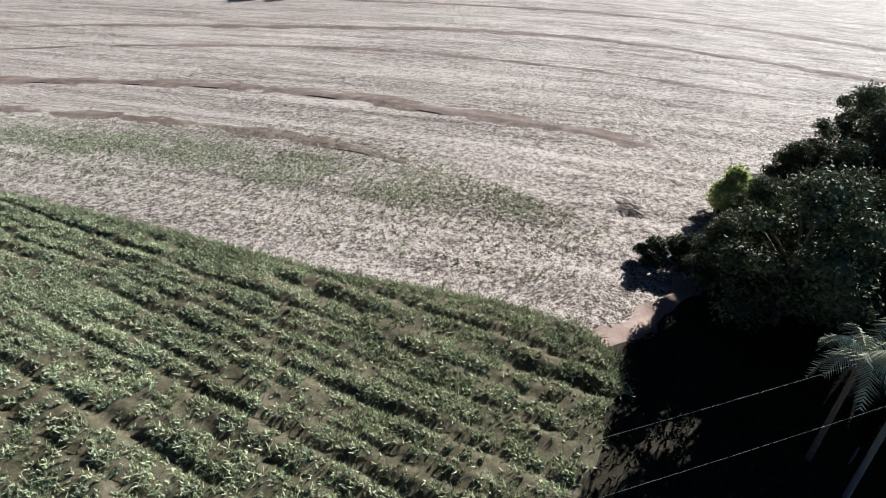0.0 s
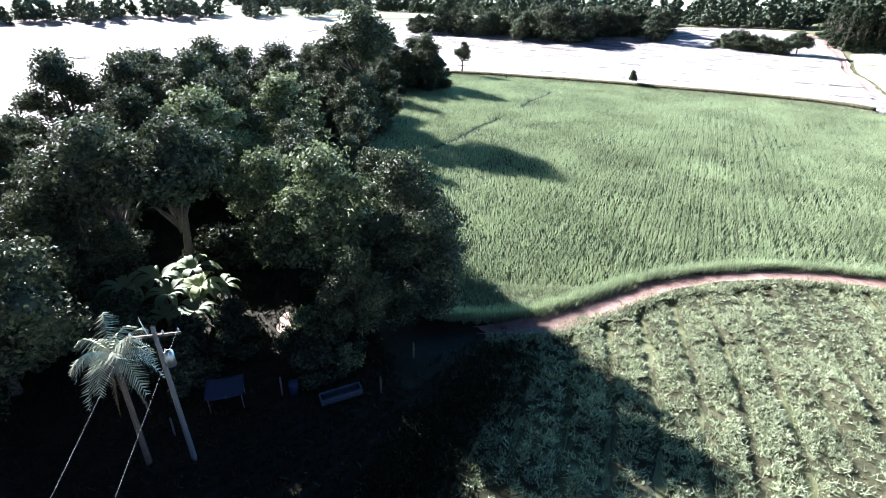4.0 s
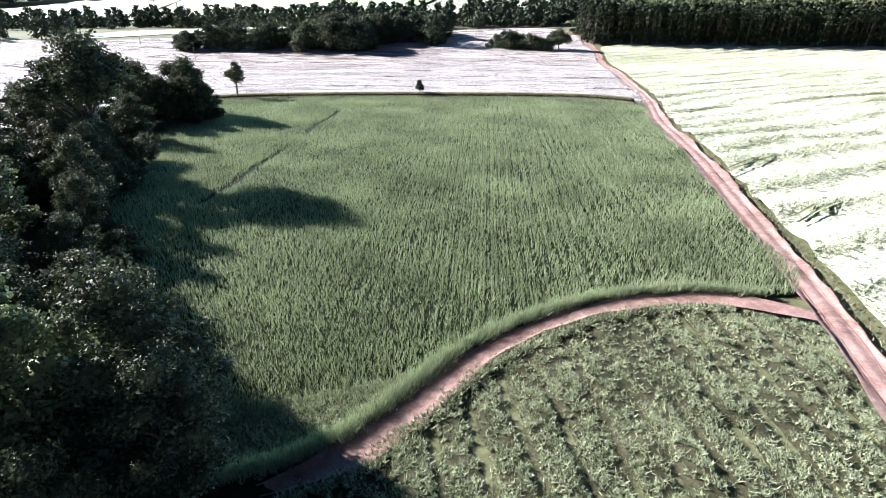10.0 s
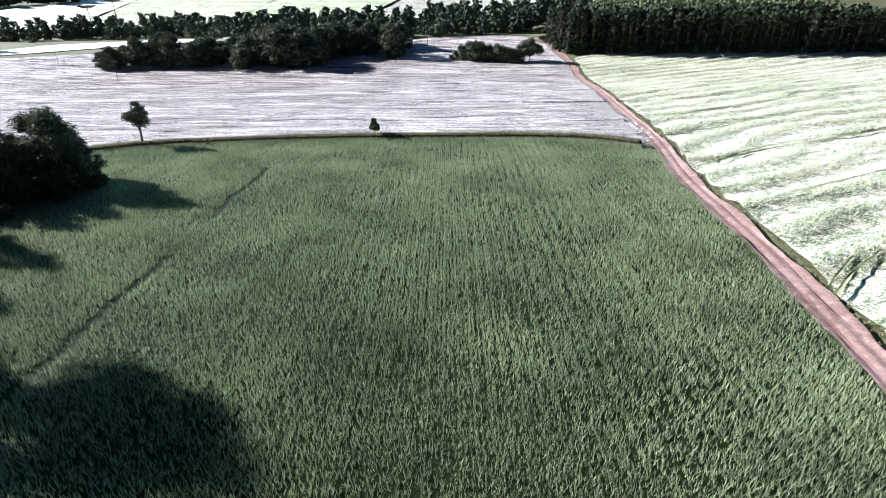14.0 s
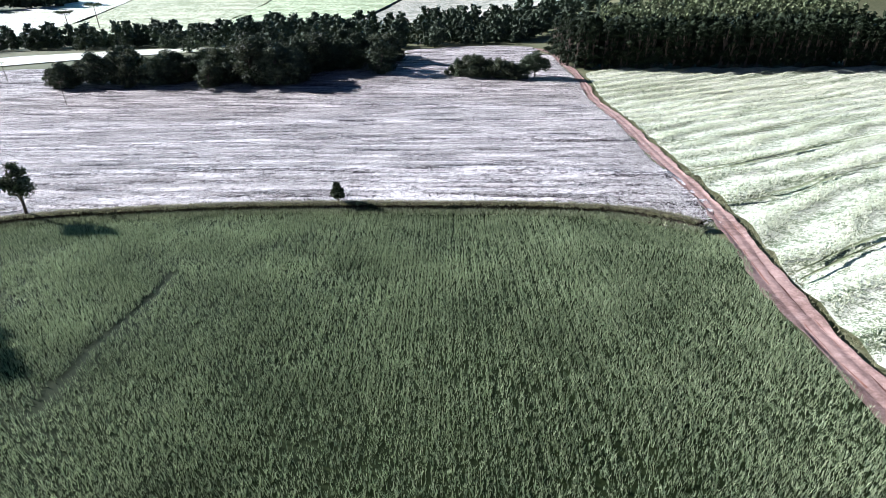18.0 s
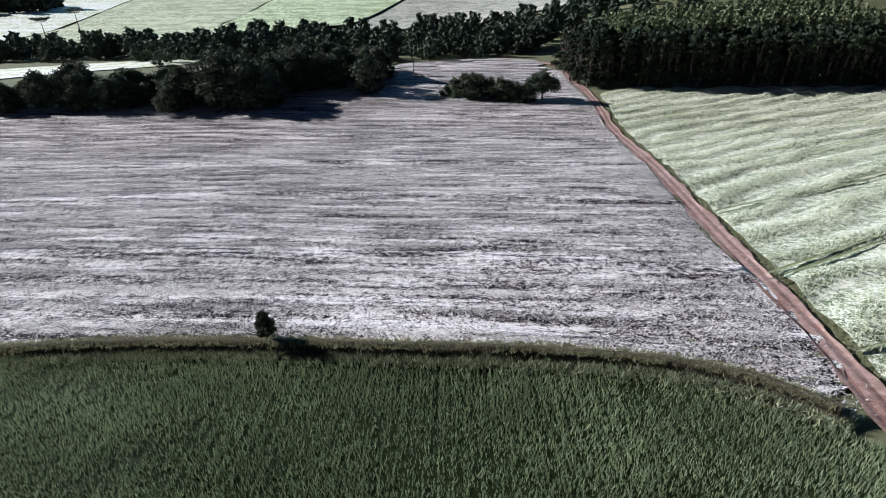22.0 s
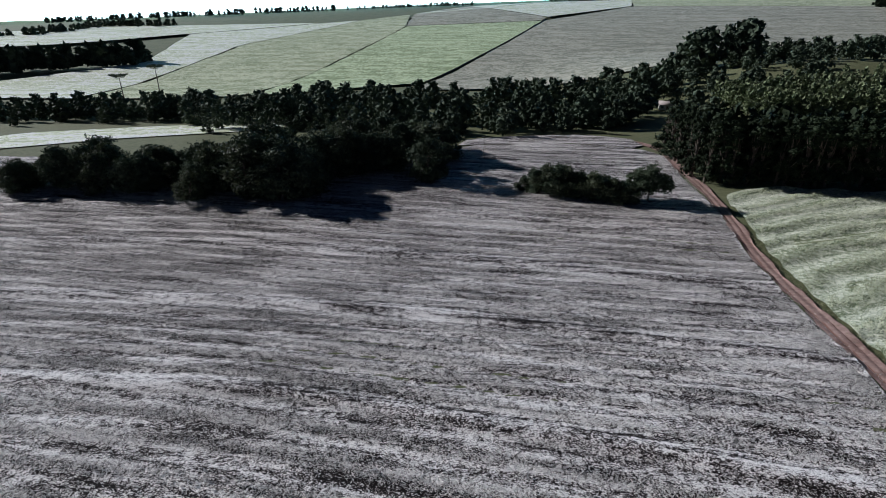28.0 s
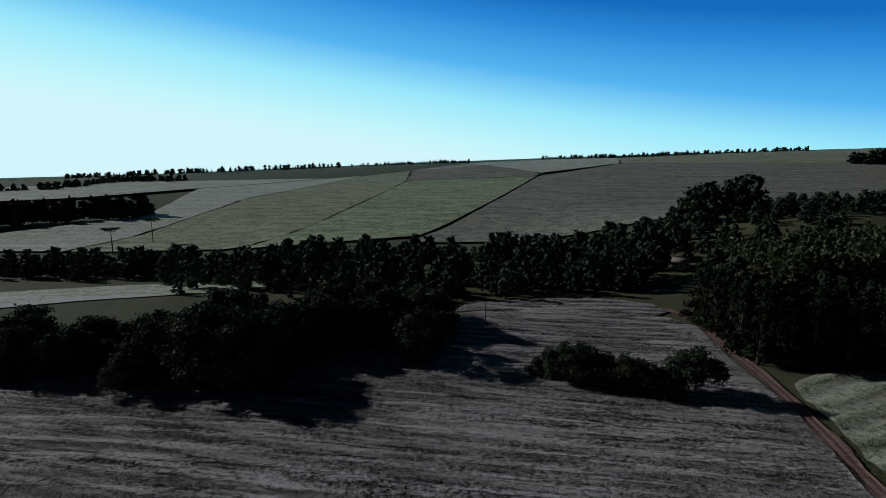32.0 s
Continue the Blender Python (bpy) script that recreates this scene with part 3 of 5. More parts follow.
for off in (-0.75, 0.8):
    c = spline(ROAD, 3.0)
    tn = np.gradient(c, axis=0)
    tn /= np.linalg.norm(tn, axis=1)[:, None]
    rut = strip("wheel_rut", c + np.stack([tn[:, 1], -tn[:, 0]], -1) * (off + 0.25 * wobble(c[:, 0], c[:, 1], 5, off))[:, None], 0.2, M_RUT, lambda u: -0.06 * (1 - u * u), 0.26, 1.0, 0.9)
    tagged(rut, "darker wheel rut in the road", "rut", group="wheel ruts", kind="structure")
def step_down(u):
    """The bank's section: a grassy lip on the stubble's side and a steep face down to the crop."""
    return 1.15 * (ease(-1, -0.25, u) if u < -0.05 else 1 - ease(-0.05, 0.45, u)) + 0.06


verge = strip("verge", [(x, y - 1.1) for x, y in NORTH], 1.8, M_BANK, step_down, 0.18, 0.8, ragged=0.35)
tagged(verge, "dark grassy bank between the crop and the stubble", "bank", kind="structure")
for line, w, h in (([(-61, -120), (-63, -100), (-63, -77), (-60, -56), (-56, -42), (-52, -34)], 0.8, 0.2), ([(-72, -140), (-77, -114), (-79, -65), (-73, -37), (-67, -15), (-62, -4)], 1.1, 0.3), ([(-88, -150), (-97, -135), (-109, -79), (-102, -23), (-92, 11)], 0.6, 0.2), ([(-105, -175), (-118, -156), (-130, -89), (-130, -23), (-114, 28), (-95, 70)], 1.0, 0.3), ([(-180, -120), (-172, -60), (-160, 10), (-140, 70)], 1.0, 0.3)):
    bank = strip("contour_bank", line, w * 2.2, M_SOFTBANK, lambda u: 0.5 * h * (1 - abs(u)) ** 2, 0.05, 1.0, ragged=0.4, taper=16)
    tagged(bank, "low dark contour bank across the stubble", "bank", group="contour banks", kind="structure")
CONTOURS = [[(88, 247), (124, 256), (200, 275)], [(84, 223), (115, 235), (160, 246)], [(70, 181), (110, 200), (155, 220)], [(64, 162), (92, 172), (122, 183)], [(57, 138.5), (76, 146), (97, 155), (130, 168)], [(55, 123), (70, 127), (80, 133), (110, 142)], [(49.5, 99), (64, 106), (84, 113), (120, 124)], [(46, 80), (60, 85), (76, 91), (100, 97)], [(40.5, 58), (47, 63), (57, 68), (80, 75)], [(39, 40), (46, 45), (56, 49), (90, 58)], [(34, 17), (42, 22), (60, 27), (100, 33)]]


def furrow(line, half, label, seed, mat=M_FURROW):
    bed = strip("contour_furrow", line, half, mat, lambda u: 0.05 * abs(u), 0.68, 2.0, 1.0, seed=seed)
    tagged(bed, label, "furrow", group="contour furrows", kind="structure")


for i, line in enumerate(CONTOURS):
    for off in (0, 1.7):
        furrow([(x + off * 0.4, y + off) for x, y in line], 0.2, "dark contour furrow across the cereal field", 1.0 + i + off)
def drilled(x, y, r):
    """Cereal rows of uneven vigour, thin spots and two washed-out gullies."""
    a = radians(84)
    row = np.round((-x * math.sin(a) + y * math.cos(a)) / 0.36).astype(int)
    vigour = np.sin(row * 12.9898) * 43758.5453
    vigour = vigour - np.floor(vigour)
    g = np.abs(x + 22.8 - 0.125 * (y - 83) + 0.5 * wobble(x, y, 6, 1))
    washed = 0.98 * np.clip(1.6 - g / 0.55, 0, 1) * (((y > 87) & (y < 112)) | ((y > 50) & (y < 76)))
    return r.random(len(x)) < (0.52 + 0.22 * vigour + 0.25 * wobble(x, y, 5, 3) + (0.09 + 0.12 * ease(-12, 8, x)) * np.sin(2 * np.pi * (x - 0.105 * y) / 1.1 + 1.2 * wobble(x, y, 9, 4))) * (1 - washed)


blades("crop_rows", scatter(EDGE_CROP, (0.09, 0.36), 11, 84, drilled), 0.58, 0.021, 4, M_BLADE, 21, "upright green cereal plants in drilled rows", 0.2, 0.18)
def drill(x, y, r):
    return r.random(len(x)) < np.clip(0.5 + 0.75 * wobble(x, y, 0.5, 5) + 0.3 * wobble(x, y, 2.5, 5) + 0.2 * wobble(x, y, 7, 8), 0.04, 1) * (1 - 0.95 * furrowed(x, y))


NEARPLOT = np.array([q for q in EDGE_PLOT if q[1] > -27])
blades("weeds", scatter(NEARPLOT, 0.145, 12, None, drill), 0.2, 0.03, 10, M_WEED, 22, "low leafy weeds and crop plants in rows", 0.2, 0.7, "weeds", plot_relief)
def near_wheat(x, y, r):
    """Pale ears stand thicker on the crests of the drilled bands, imitating their sunlit stripes, and thin out far up
    the slope.
    """
    crest = 0.5 + 0.5 * np.sin((y - 0.42 * x + 4 * wobble(x, y, 24, 2)) * 0.75 + 0.6)
    return r.random(len(x)) < np.clip(1.5 - np.hypot(x - 40, (y - 130) * 0.6) / 120, 0.05, 1) * (0.06 + 0.94 * crest ** 2)



blades("cereal_ears", scatter(EDGE_WHEAT, 0.5, 13, None, near_wheat), 0.5, 0.055, 4, M_EAR, 23, "pale cereal plants with ripening ears", 0.55, 0.4, relief=wheat_relief)
ridge = lambda x, y, r: r.random(len(x)) < np.clip(0.55 + 0.6 * wobble(x, y, 0.9, 3) + 0.3 * wobble(x, y, 3, 5) + 0.25 * wobble(x, y, 9, 1), 0.06, 1) * (1 - wheel_gap(x, y)) 
NEARLEFT = np.array([q for q in EDGE_LEFT if q[1] > -78])
blades("row_plants", scatter(NEARLEFT, 0.165, 14, None, ridge), 0.17, 0.04, 7, M_WEED, 24, "low green plants growing in long rows", 0.65, 0.8, relief=row_relief)
thinning = lambda x, y, r: r.random(len(x)) < np.clip(0.45 + 0.5 * wobble(x, y, 5, 2), 0, 1) * np.exp(-((x + 53.5 - 5 * ease(-70, -35, y)) / (2.6 + 2.2 * ease(-60, -35, y))) ** 2) * (1 - 0.65 * ease(-60, -38, y)) * 3.8 + 0.2
blades("regrowth", scatter([(-62, -110), (-62, -50), (-58, -38), (-44, -18), (-34, -22), (-37, -45), (-44, -80), (-46, -110)], 0.3, 15, None, thinning), 0.17, 0.06, 4, M_WEED, 25, "thin green regrowth among the straw", 0.16, 0.8, "weeds")
lit = lambda x, y, r: r.random(len(x)) < np.clip(0.5 + 0.5 * np.sin(swath(x, y) * 1.25 + 0.9) + 0.3 * wobble(x, y, 15, 1), 0.1, 1) * np.clip(1.5 - np.hypot(x - 10, y - 180) / 165, 0.16, 1)
flecks("straw", scatter(STUBBLE, 0.215, 16, None, lit), 0.2, M_STRAW, 26, "loose pale straw left by the harvester", 0.3)
west_lit = lambda x, y, r: r.random(len(x)) < np.clip(1.35 - np.hypot(x + 40, y + 25) / 70, 0.02, 0.9)
flecks("trodden_straw", scatter([(-110, -100), (-110, 40), (-62, 30), (-56, -8), (-40, -11), (-30, -20), (-38, -70), (-48, -110)], 0.34, 17, None, west_lit), 0.085, M_OLDSTRAW, 27, "scattered straw trodden into the earth", 0.12)


def along(line, half, step, seed, side=0.0):
    """Points scattered along a line."""
    r = np.random.default_rng(seed)
    c = spline(line, step)
    t = np.gradient(c, axis=0)
    t /= np.linalg.norm(t, axis=1)[:, None]
    return c + np.stack([t[:, 1], -t[:, 0]], -1) * (side + r.normal(0, half, len(c)))[:, None]


blades("bank_grass", along([(x, y - 0.75) for x, y in NORTH], 0.45, 0.014, 31), 0.42, 0.04, 5, M_LIPGRASS, 32, "tussocky dry grass on the lip of the bank", 1.1, 0.5, "grass")
blades("bank_weeds", along([(x, y - 2.4) for x, y in NORTH], 0.7, 0.03, 41), 0.55, 0.05, 6, M_WEED, 42, "green weeds standing along the foot of the bank", 0.35, 0.4, "weeds")
blades("track_verge", along([(27, 24.2)] + BEND[1:], 0.3, 0.012, 33, 1.5), 0.75, 0.026, 6, M_BLADE, 34, "tall grass standing along the track", 0.2, 0.35, "grass")
blades("plot_edge_weeds", along(BEND[1:-1], 0.3, 0.02, 45, -1.25), 0.25, 0.05, 5, M_WEED, 46, "low weeds between the track and the plot", 0.25, 0.6, "weeds")
blades("road_verge", along(ROAD[2:14], 0.5, 0.16, 36, 2.2), 0.3, 0.045, 4, M_LIPGRASS, 41, "rough grass along the road edge", 0.25, 0.5, "grass")

blades("row_edge_weeds", along(LEFTCROP[:7], 0.35, 0.02, 63, 0.2), 0.4, 0.04, 6, M_WEED, 64, "weeds along the edge of the row crop", 0.3, 0.8, "weeds")
blades("corner_weeds", scatter([(-14, 8), (-9, 8.6), (-5, 10.5), (-1, 14.5), (2, 17.8), (-3, 16), (-8, 14.5), (-13, 14)], 0.16, 47), 0.32, 0.05, 5, M_WEED, 48, "rough weeds between the track end and the crop", 0.24, 0.7, "weeds")
flecks("roadside_straw", np.concatenate([along(ROAD[9:16], 0.9, 0.012, 49, -3.6), along(ROAD[9:16], 2.2, 0.02, 50, -5.5)]), 0.16, M_STRAW, 51, "pale straw drifted along the road edge", 0.32)
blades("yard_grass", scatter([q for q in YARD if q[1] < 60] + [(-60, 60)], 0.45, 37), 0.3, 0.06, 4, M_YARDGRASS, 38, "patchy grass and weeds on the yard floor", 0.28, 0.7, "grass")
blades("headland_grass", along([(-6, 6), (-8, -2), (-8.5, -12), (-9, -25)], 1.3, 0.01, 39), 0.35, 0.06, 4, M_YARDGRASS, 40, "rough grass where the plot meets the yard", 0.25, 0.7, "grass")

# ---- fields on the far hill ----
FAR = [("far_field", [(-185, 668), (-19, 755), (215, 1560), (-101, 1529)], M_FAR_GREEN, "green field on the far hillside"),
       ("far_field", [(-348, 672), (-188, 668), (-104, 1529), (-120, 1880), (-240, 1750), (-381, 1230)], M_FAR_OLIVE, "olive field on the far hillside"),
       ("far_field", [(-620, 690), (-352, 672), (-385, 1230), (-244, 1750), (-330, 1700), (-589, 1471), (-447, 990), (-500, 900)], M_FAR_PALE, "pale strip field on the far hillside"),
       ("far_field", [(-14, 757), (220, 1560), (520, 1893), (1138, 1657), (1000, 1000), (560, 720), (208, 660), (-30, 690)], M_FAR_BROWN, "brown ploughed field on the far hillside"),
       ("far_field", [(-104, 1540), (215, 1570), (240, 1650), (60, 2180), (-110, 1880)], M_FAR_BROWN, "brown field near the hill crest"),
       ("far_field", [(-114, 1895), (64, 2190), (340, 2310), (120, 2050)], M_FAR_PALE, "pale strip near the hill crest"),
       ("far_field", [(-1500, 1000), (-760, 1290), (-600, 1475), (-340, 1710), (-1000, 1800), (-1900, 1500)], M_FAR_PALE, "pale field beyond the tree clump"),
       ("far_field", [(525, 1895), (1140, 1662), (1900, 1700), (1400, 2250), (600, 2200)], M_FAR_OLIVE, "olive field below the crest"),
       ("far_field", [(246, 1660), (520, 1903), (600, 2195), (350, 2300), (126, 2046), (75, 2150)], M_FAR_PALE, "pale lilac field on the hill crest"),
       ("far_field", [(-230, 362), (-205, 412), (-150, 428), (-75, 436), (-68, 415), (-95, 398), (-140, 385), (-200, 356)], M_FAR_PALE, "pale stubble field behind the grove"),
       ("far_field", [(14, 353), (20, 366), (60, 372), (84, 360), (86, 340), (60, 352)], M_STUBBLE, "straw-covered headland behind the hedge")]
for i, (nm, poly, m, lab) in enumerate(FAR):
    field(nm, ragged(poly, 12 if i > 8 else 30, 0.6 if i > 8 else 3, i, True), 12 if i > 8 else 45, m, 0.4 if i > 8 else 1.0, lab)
for line in ([(-19, 758), (100, 1160), (243, 1632)],):
    hedge = strip("field_margin", line, 1.1, M_BANK, lambda u: 1.2 * (1 - u * u), 1.0, 8, ragged=0.9)
    tagged(hedge, "dark weedy margin between two far fields", "margin", group="far margins", kind="structure")

# ---- trees ----
def ico(sub):
    b = bmesh.new()
    bmesh.ops.create_icosphere(b, subdivisions=sub, radius=1)
    v = np.array([x.co[:] for x in b.verts])
    f = np.array([[x.index for x in q.verts] for q in b.faces])
    b.free()
    return v, f


ICO1, ICO2 = ico(1), ico(2)
ICO0 = (np.array([(1, 0, 0), (-1, 0, 0), (0, 1, 0), (0, -1, 0), (0, 0, 1), (0, 0, -1.0)]), np.array([(0, 2, 4), (2, 1, 4), (1, 3, 4), (3, 0, 4), (2, 0, 5), (1, 2, 5), (3, 1, 5), (0, 3, 5)]))


def tube(path, radii, sides=7):
    """A tapered, bent tube: verts and faces."""
    p, v = np.array(path, float), []
    d = np.gradient(p, axis=0)
    for c, t, r in zip(p, d, radii):
        t = t / (np.linalg.norm(t) + 1e-9)
        a = np.cross(t, (0.31, 0.95, 0.05) if abs(t[1]) < 0.9 else (1, 0, 0))
        a /= np.linalg.norm(a)
        b = np.cross(t, a)
        ang = np.arange(sides) * 2 * np.pi / sides
        v.append(c + r * (np.cos(ang)[:, None] * a + np.sin(ang)[:, None] * b))
    f = [(i * sides + k, i * sides + (k + 1) % sides, (i + 1) * sides + (k + 1) % sides, (i + 1) * sides + k) for i in range(len(p) - 1) for k in range(sides)]
    return np.concatenate(v), np.array(f)


def join(parts):
    v, f, o = [], [], 0
    for a, b in parts:
        v.append(a), f.append(np.asarray(b) + o)
        o += len(a)
    return np.concatenate(v), np.concatenate(f)


def leaf_cards(rng, centre, normal, size):
    """Pointed leaves round the centres, turned about the normals."""
    m = len(centre)
    n = normal + rng.normal(0, 1.2, (m, 3))
    n /= np.linalg.norm(n, axis=1)[:, None]
    a = np.cross(n, rng.normal(0, 1, (m, 3)))
    a /= np.linalg.norm(a, axis=1)[:, None]
    b = np.cross(n, a)
    s = (size * (0.55 + 0.9 * rng.random(m)))[:, None]
    return np.stack([centre - a * s, centre + b * s * 0.6 + n * s * 0.15, centre + a * s, centre - b * s * 0.6 + n * s * 0.15], 1).reshape(-1, 3), np.arange(4 * m).reshape(-1, 4)


def crown_mesh(rng, lobes, leaf, count, core):
    """Clumps of leaves: a rough dark inside to each lobe and loose leaves over it."""
    inner, cards = [], []
    vol = np.array([r[0] * r[1] + r[0] * r[2] for _, r in lobes])
    for (c, r), share in zip(lobes, vol / vol.sum()):
        v, f = core
        w = 1 + 0.16 * np.array([noise.noise(Vector(q * 2.1) + Vector(c)) for q in v])[:, None]
        inner.append((np.array(c) + v * np.array(r) * (0.66 if len(v) > 6 else 0.84) * w, np.column_stack([f, f[:, 2]])))
        m = max(12, int(count * share))
        d = rng.normal(0, 1, (m, 3))
        d[:, 2] = d[:, 2] * 0.9 + 0.25
        d /= np.linalg.norm(d, axis=1)[:, None]
        tuft = np.sin(6.1 * d[:, :1] + 3.1 * c[0]) * np.sin(5.3 * d[:, 1:2] + 2.3 * c[1]) + np.sin(7.7 * d[:, 2:] + 4.1 * d[:, :1] + c[2])
        reach = (0.62 + 0.58 * rng.random((m, 1)) ** 0.8) * (1 + 0.16 * tuft)
        cards.append(leaf_cards(rng, np.array(c) + d * np.array(r) * reach, d, leaf))
    iv, if_ = join([(a, b[:, :3]) for a, b in inner])
    cv, cf = join(cards)
    # quads and triangles in one array: a triangle as two corners of a quad would be degenerate, so split the leaves
    tri = np.concatenate([cf[:, [0, 1, 2]], cf[:, [0, 2, 3]]]) + len(iv)
    return np.concatenate([iv, cv]), np.concatenate([if_, tri])


def broadleaf(seed, tall, spread, leaf, count, mat, label, core=ICO2, nlobe=9, bare=0.3, bark=None, category="tree", name="tree"):
    """A broad-leaved tree at the origin: a forking trunk and a crown of uneven lobes."""
    rng = np.random.default_rng(seed)
    top = new(name)
    lobes, limbs = [], []
    lean = rng.normal(0, 0.04, 2) * tall
    limbs.append(tube([(0, 0, -0.3), (lean[0] * 0.3, lean[1] * 0.3, tall * 0.3), (lean[0], lean[1], tall * 0.72)], [tall * 0.024 + 0.05, tall * 0.018 + 0.03, tall * 0.007], 8))
    for i in range(nlobe):
        a = i * 2.4 + rng.normal(0, 0.3)
        k = (i + 0.5) / nlobe
        h = tall * (bare + (0.86 - bare) * k)
        rad = spread * ((0.62 + 0.12 * rng.random()) * math.sin(math.pi * min(1, 0.2 + 0.72 * k)) + rng.normal(0, 0.16))
        r = spread * (0.5 - 0.16 * k) * (0.55 + 0.8 * rng.random()) * (9 / max(9, nlobe)) ** 0.45
        c = (lean[0] * k + math.cos(a) * rad, lean[1] * k + math.sin(a) * rad, h)
        lobes.append((c, (r * (0.9 + 0.3 * rng.random()), r * (0.9 + 0.3 * rng.random()), r * (0.62 + 0.2 * rng.random()))))
        limbs.append(tube([(lean[0] * k * 0.6, lean[1] * k * 0.6, h * 0.55), (c[0] * 0.5, c[1] * 0.5, h * 0.8), c], [tall * 0.009, tall * 0.006, 0.03], 5))
    lobes.append(((lean[0], lean[1], tall - spread * 0.3), (spread * 0.4, spread * 0.38, spread * 0.32)))
    v, f = join(limbs)
    raw("trunk", v, f, bark or M_BARK, top, True)
    v, f = crown_mesh(rng, lobes, leaf, count, core)
    raw("crown", v, f, mat, top)
    return tagged(top, label, category)


def place(proto, x, y, size=1.0, turn=0.0, wide=1.0, sink=0.0):
    return Matrix.Translation((x, y, float(land(x, y)) - sink)) @ Matrix.Rotation(turn, 4, "Z") @ Matrix.Diagonal((size * wide, size * wide, size, 1))


def plant(protos, spots, group, seed, first=True):
    """Sets the first of each prototype on a spot and copies for the rest: spots of x, y, height factor, prototype."""
    rng = np.random.default_rng(seed)
    used = set()
    for x, y, s, k in spots:
        p = protos[k]
        m = place(p, x, y, s, rng.random() * 6.28, 0.9 + 0.25 * rng.random())
        if k not in used and first:
            used.add(k)
            p.matrix_basis = m
            tagged(p, group=group)
        else:
            p_copy = copy_thing(p, Matrix.Identity(4))
            p_copy.matrix_basis = m
            tagged(p_copy, group=group)


HOUSE = (125, 435)


def mass(name, spots, protos, mat, label, category, seed, kind="stuff"):
    """Many crowns in one mesh: far or hidden woodland that nobody could count."""
    rng = np.random.default_rng(seed)
    vs, fs, o = [], [], 0
    for x, y, s, k in spots:
        if abs(x - HOUSE[0] + 0.35 * (HOUSE[1] - y)) < 7 and -62 < y - HOUSE[1] < 12:
            continue
        v, f = protos[k % len(protos)]
        a = rng.random() * 6.28
        c, d = math.cos(a), math.sin(a)
        w = v * (s * (0.9 + 0.3 * rng.random()), s * (0.9 + 0.3 * rng.random()), s)
        w = np.stack([w[:, 0] * c - w[:, 1] * d + x, w[:, 0] * d + w[:, 1] * c + y, w[:, 2] + float(land(x, y)) - 0.3], -1)
        vs.append(w), fs.append(f + o)
        o += len(w)
    return tagged(raw(name, np.concatenate(vs), np.concatenate(fs), mat), label, category, kind=kind)


def wood_crown(seed, tall, spread, leaf, count, nlobe=6, low=0.12):
    """A cheap woodland tree for mass(): a short bole and lobes down to the ground."""
    r = np.random.default_rng(seed)
    lobes = []
    for i in range(nlobe):
        k = (i + 0.5) / nlobe
        a = i * 2.4 + r.normal(0, 0.4)
        rad = spread * (0.5 * math.sin(math.pi * min(1, 0.25 + 0.65 * k)) + r.normal(0, 0.08))
        q = spread * (0.55 - 0.2 * k)
        lobes.append(((math.cos(a) * rad, math.sin(a) * rad, tall * (low + (0.85 - low) * k)), (q, q * 0.95, q * 0.75)))
    lobes.append(((0, 0, tall * 0.9), (spread * 0.36, spread * 0.34, tall * 0.11)))
    cv, cf = crown_mesh(r, lobes, leaf, count, ICO0)
    bv, bf = tube([(0, 0, -0.5), (0.1, 0, tall * 0.4), (0, 0.1, tall * 0.8)], [tall * 0.025, tall * 0.018, 0.05], 5)
    return np.concatenate([cv, bv]), np.concatenate([cf, np.concatenate([bf[:, [0, 1, 2]], bf[:, [0, 2, 3]]]) + len(cv)])


near = [broadleaf(1, 12, 4.6, 0.14, 15000, M_LEAF, "dark broad-leaved tree with a dense rounded crown", ICO2, 17, 0.2),
        broadleaf(2, 12, 4.2, 0.14, 15000, M_LEAF, "tall dark broad-leaved tree with an uneven crown", ICO2, 20, 0.18),
        broadleaf(3, 12, 4.8, 0.17, 12000, M_LEAF_LIGHT, "lighter green broad-leaved tree with sunlit leaves", ICO2, 22, 0.2),
        broadleaf(4, 12, 4.4, 0.15, 12000, M_LEAF, "dark broad-leaved tree with an open forked crown", ICO2, 15, 0.26),
        broadleaf(5, 19, 6.0, 0.2, 12000, M_LEAF, "very tall tree with a bare trunk standing above the grove", ICO1, 22, 0.6)]
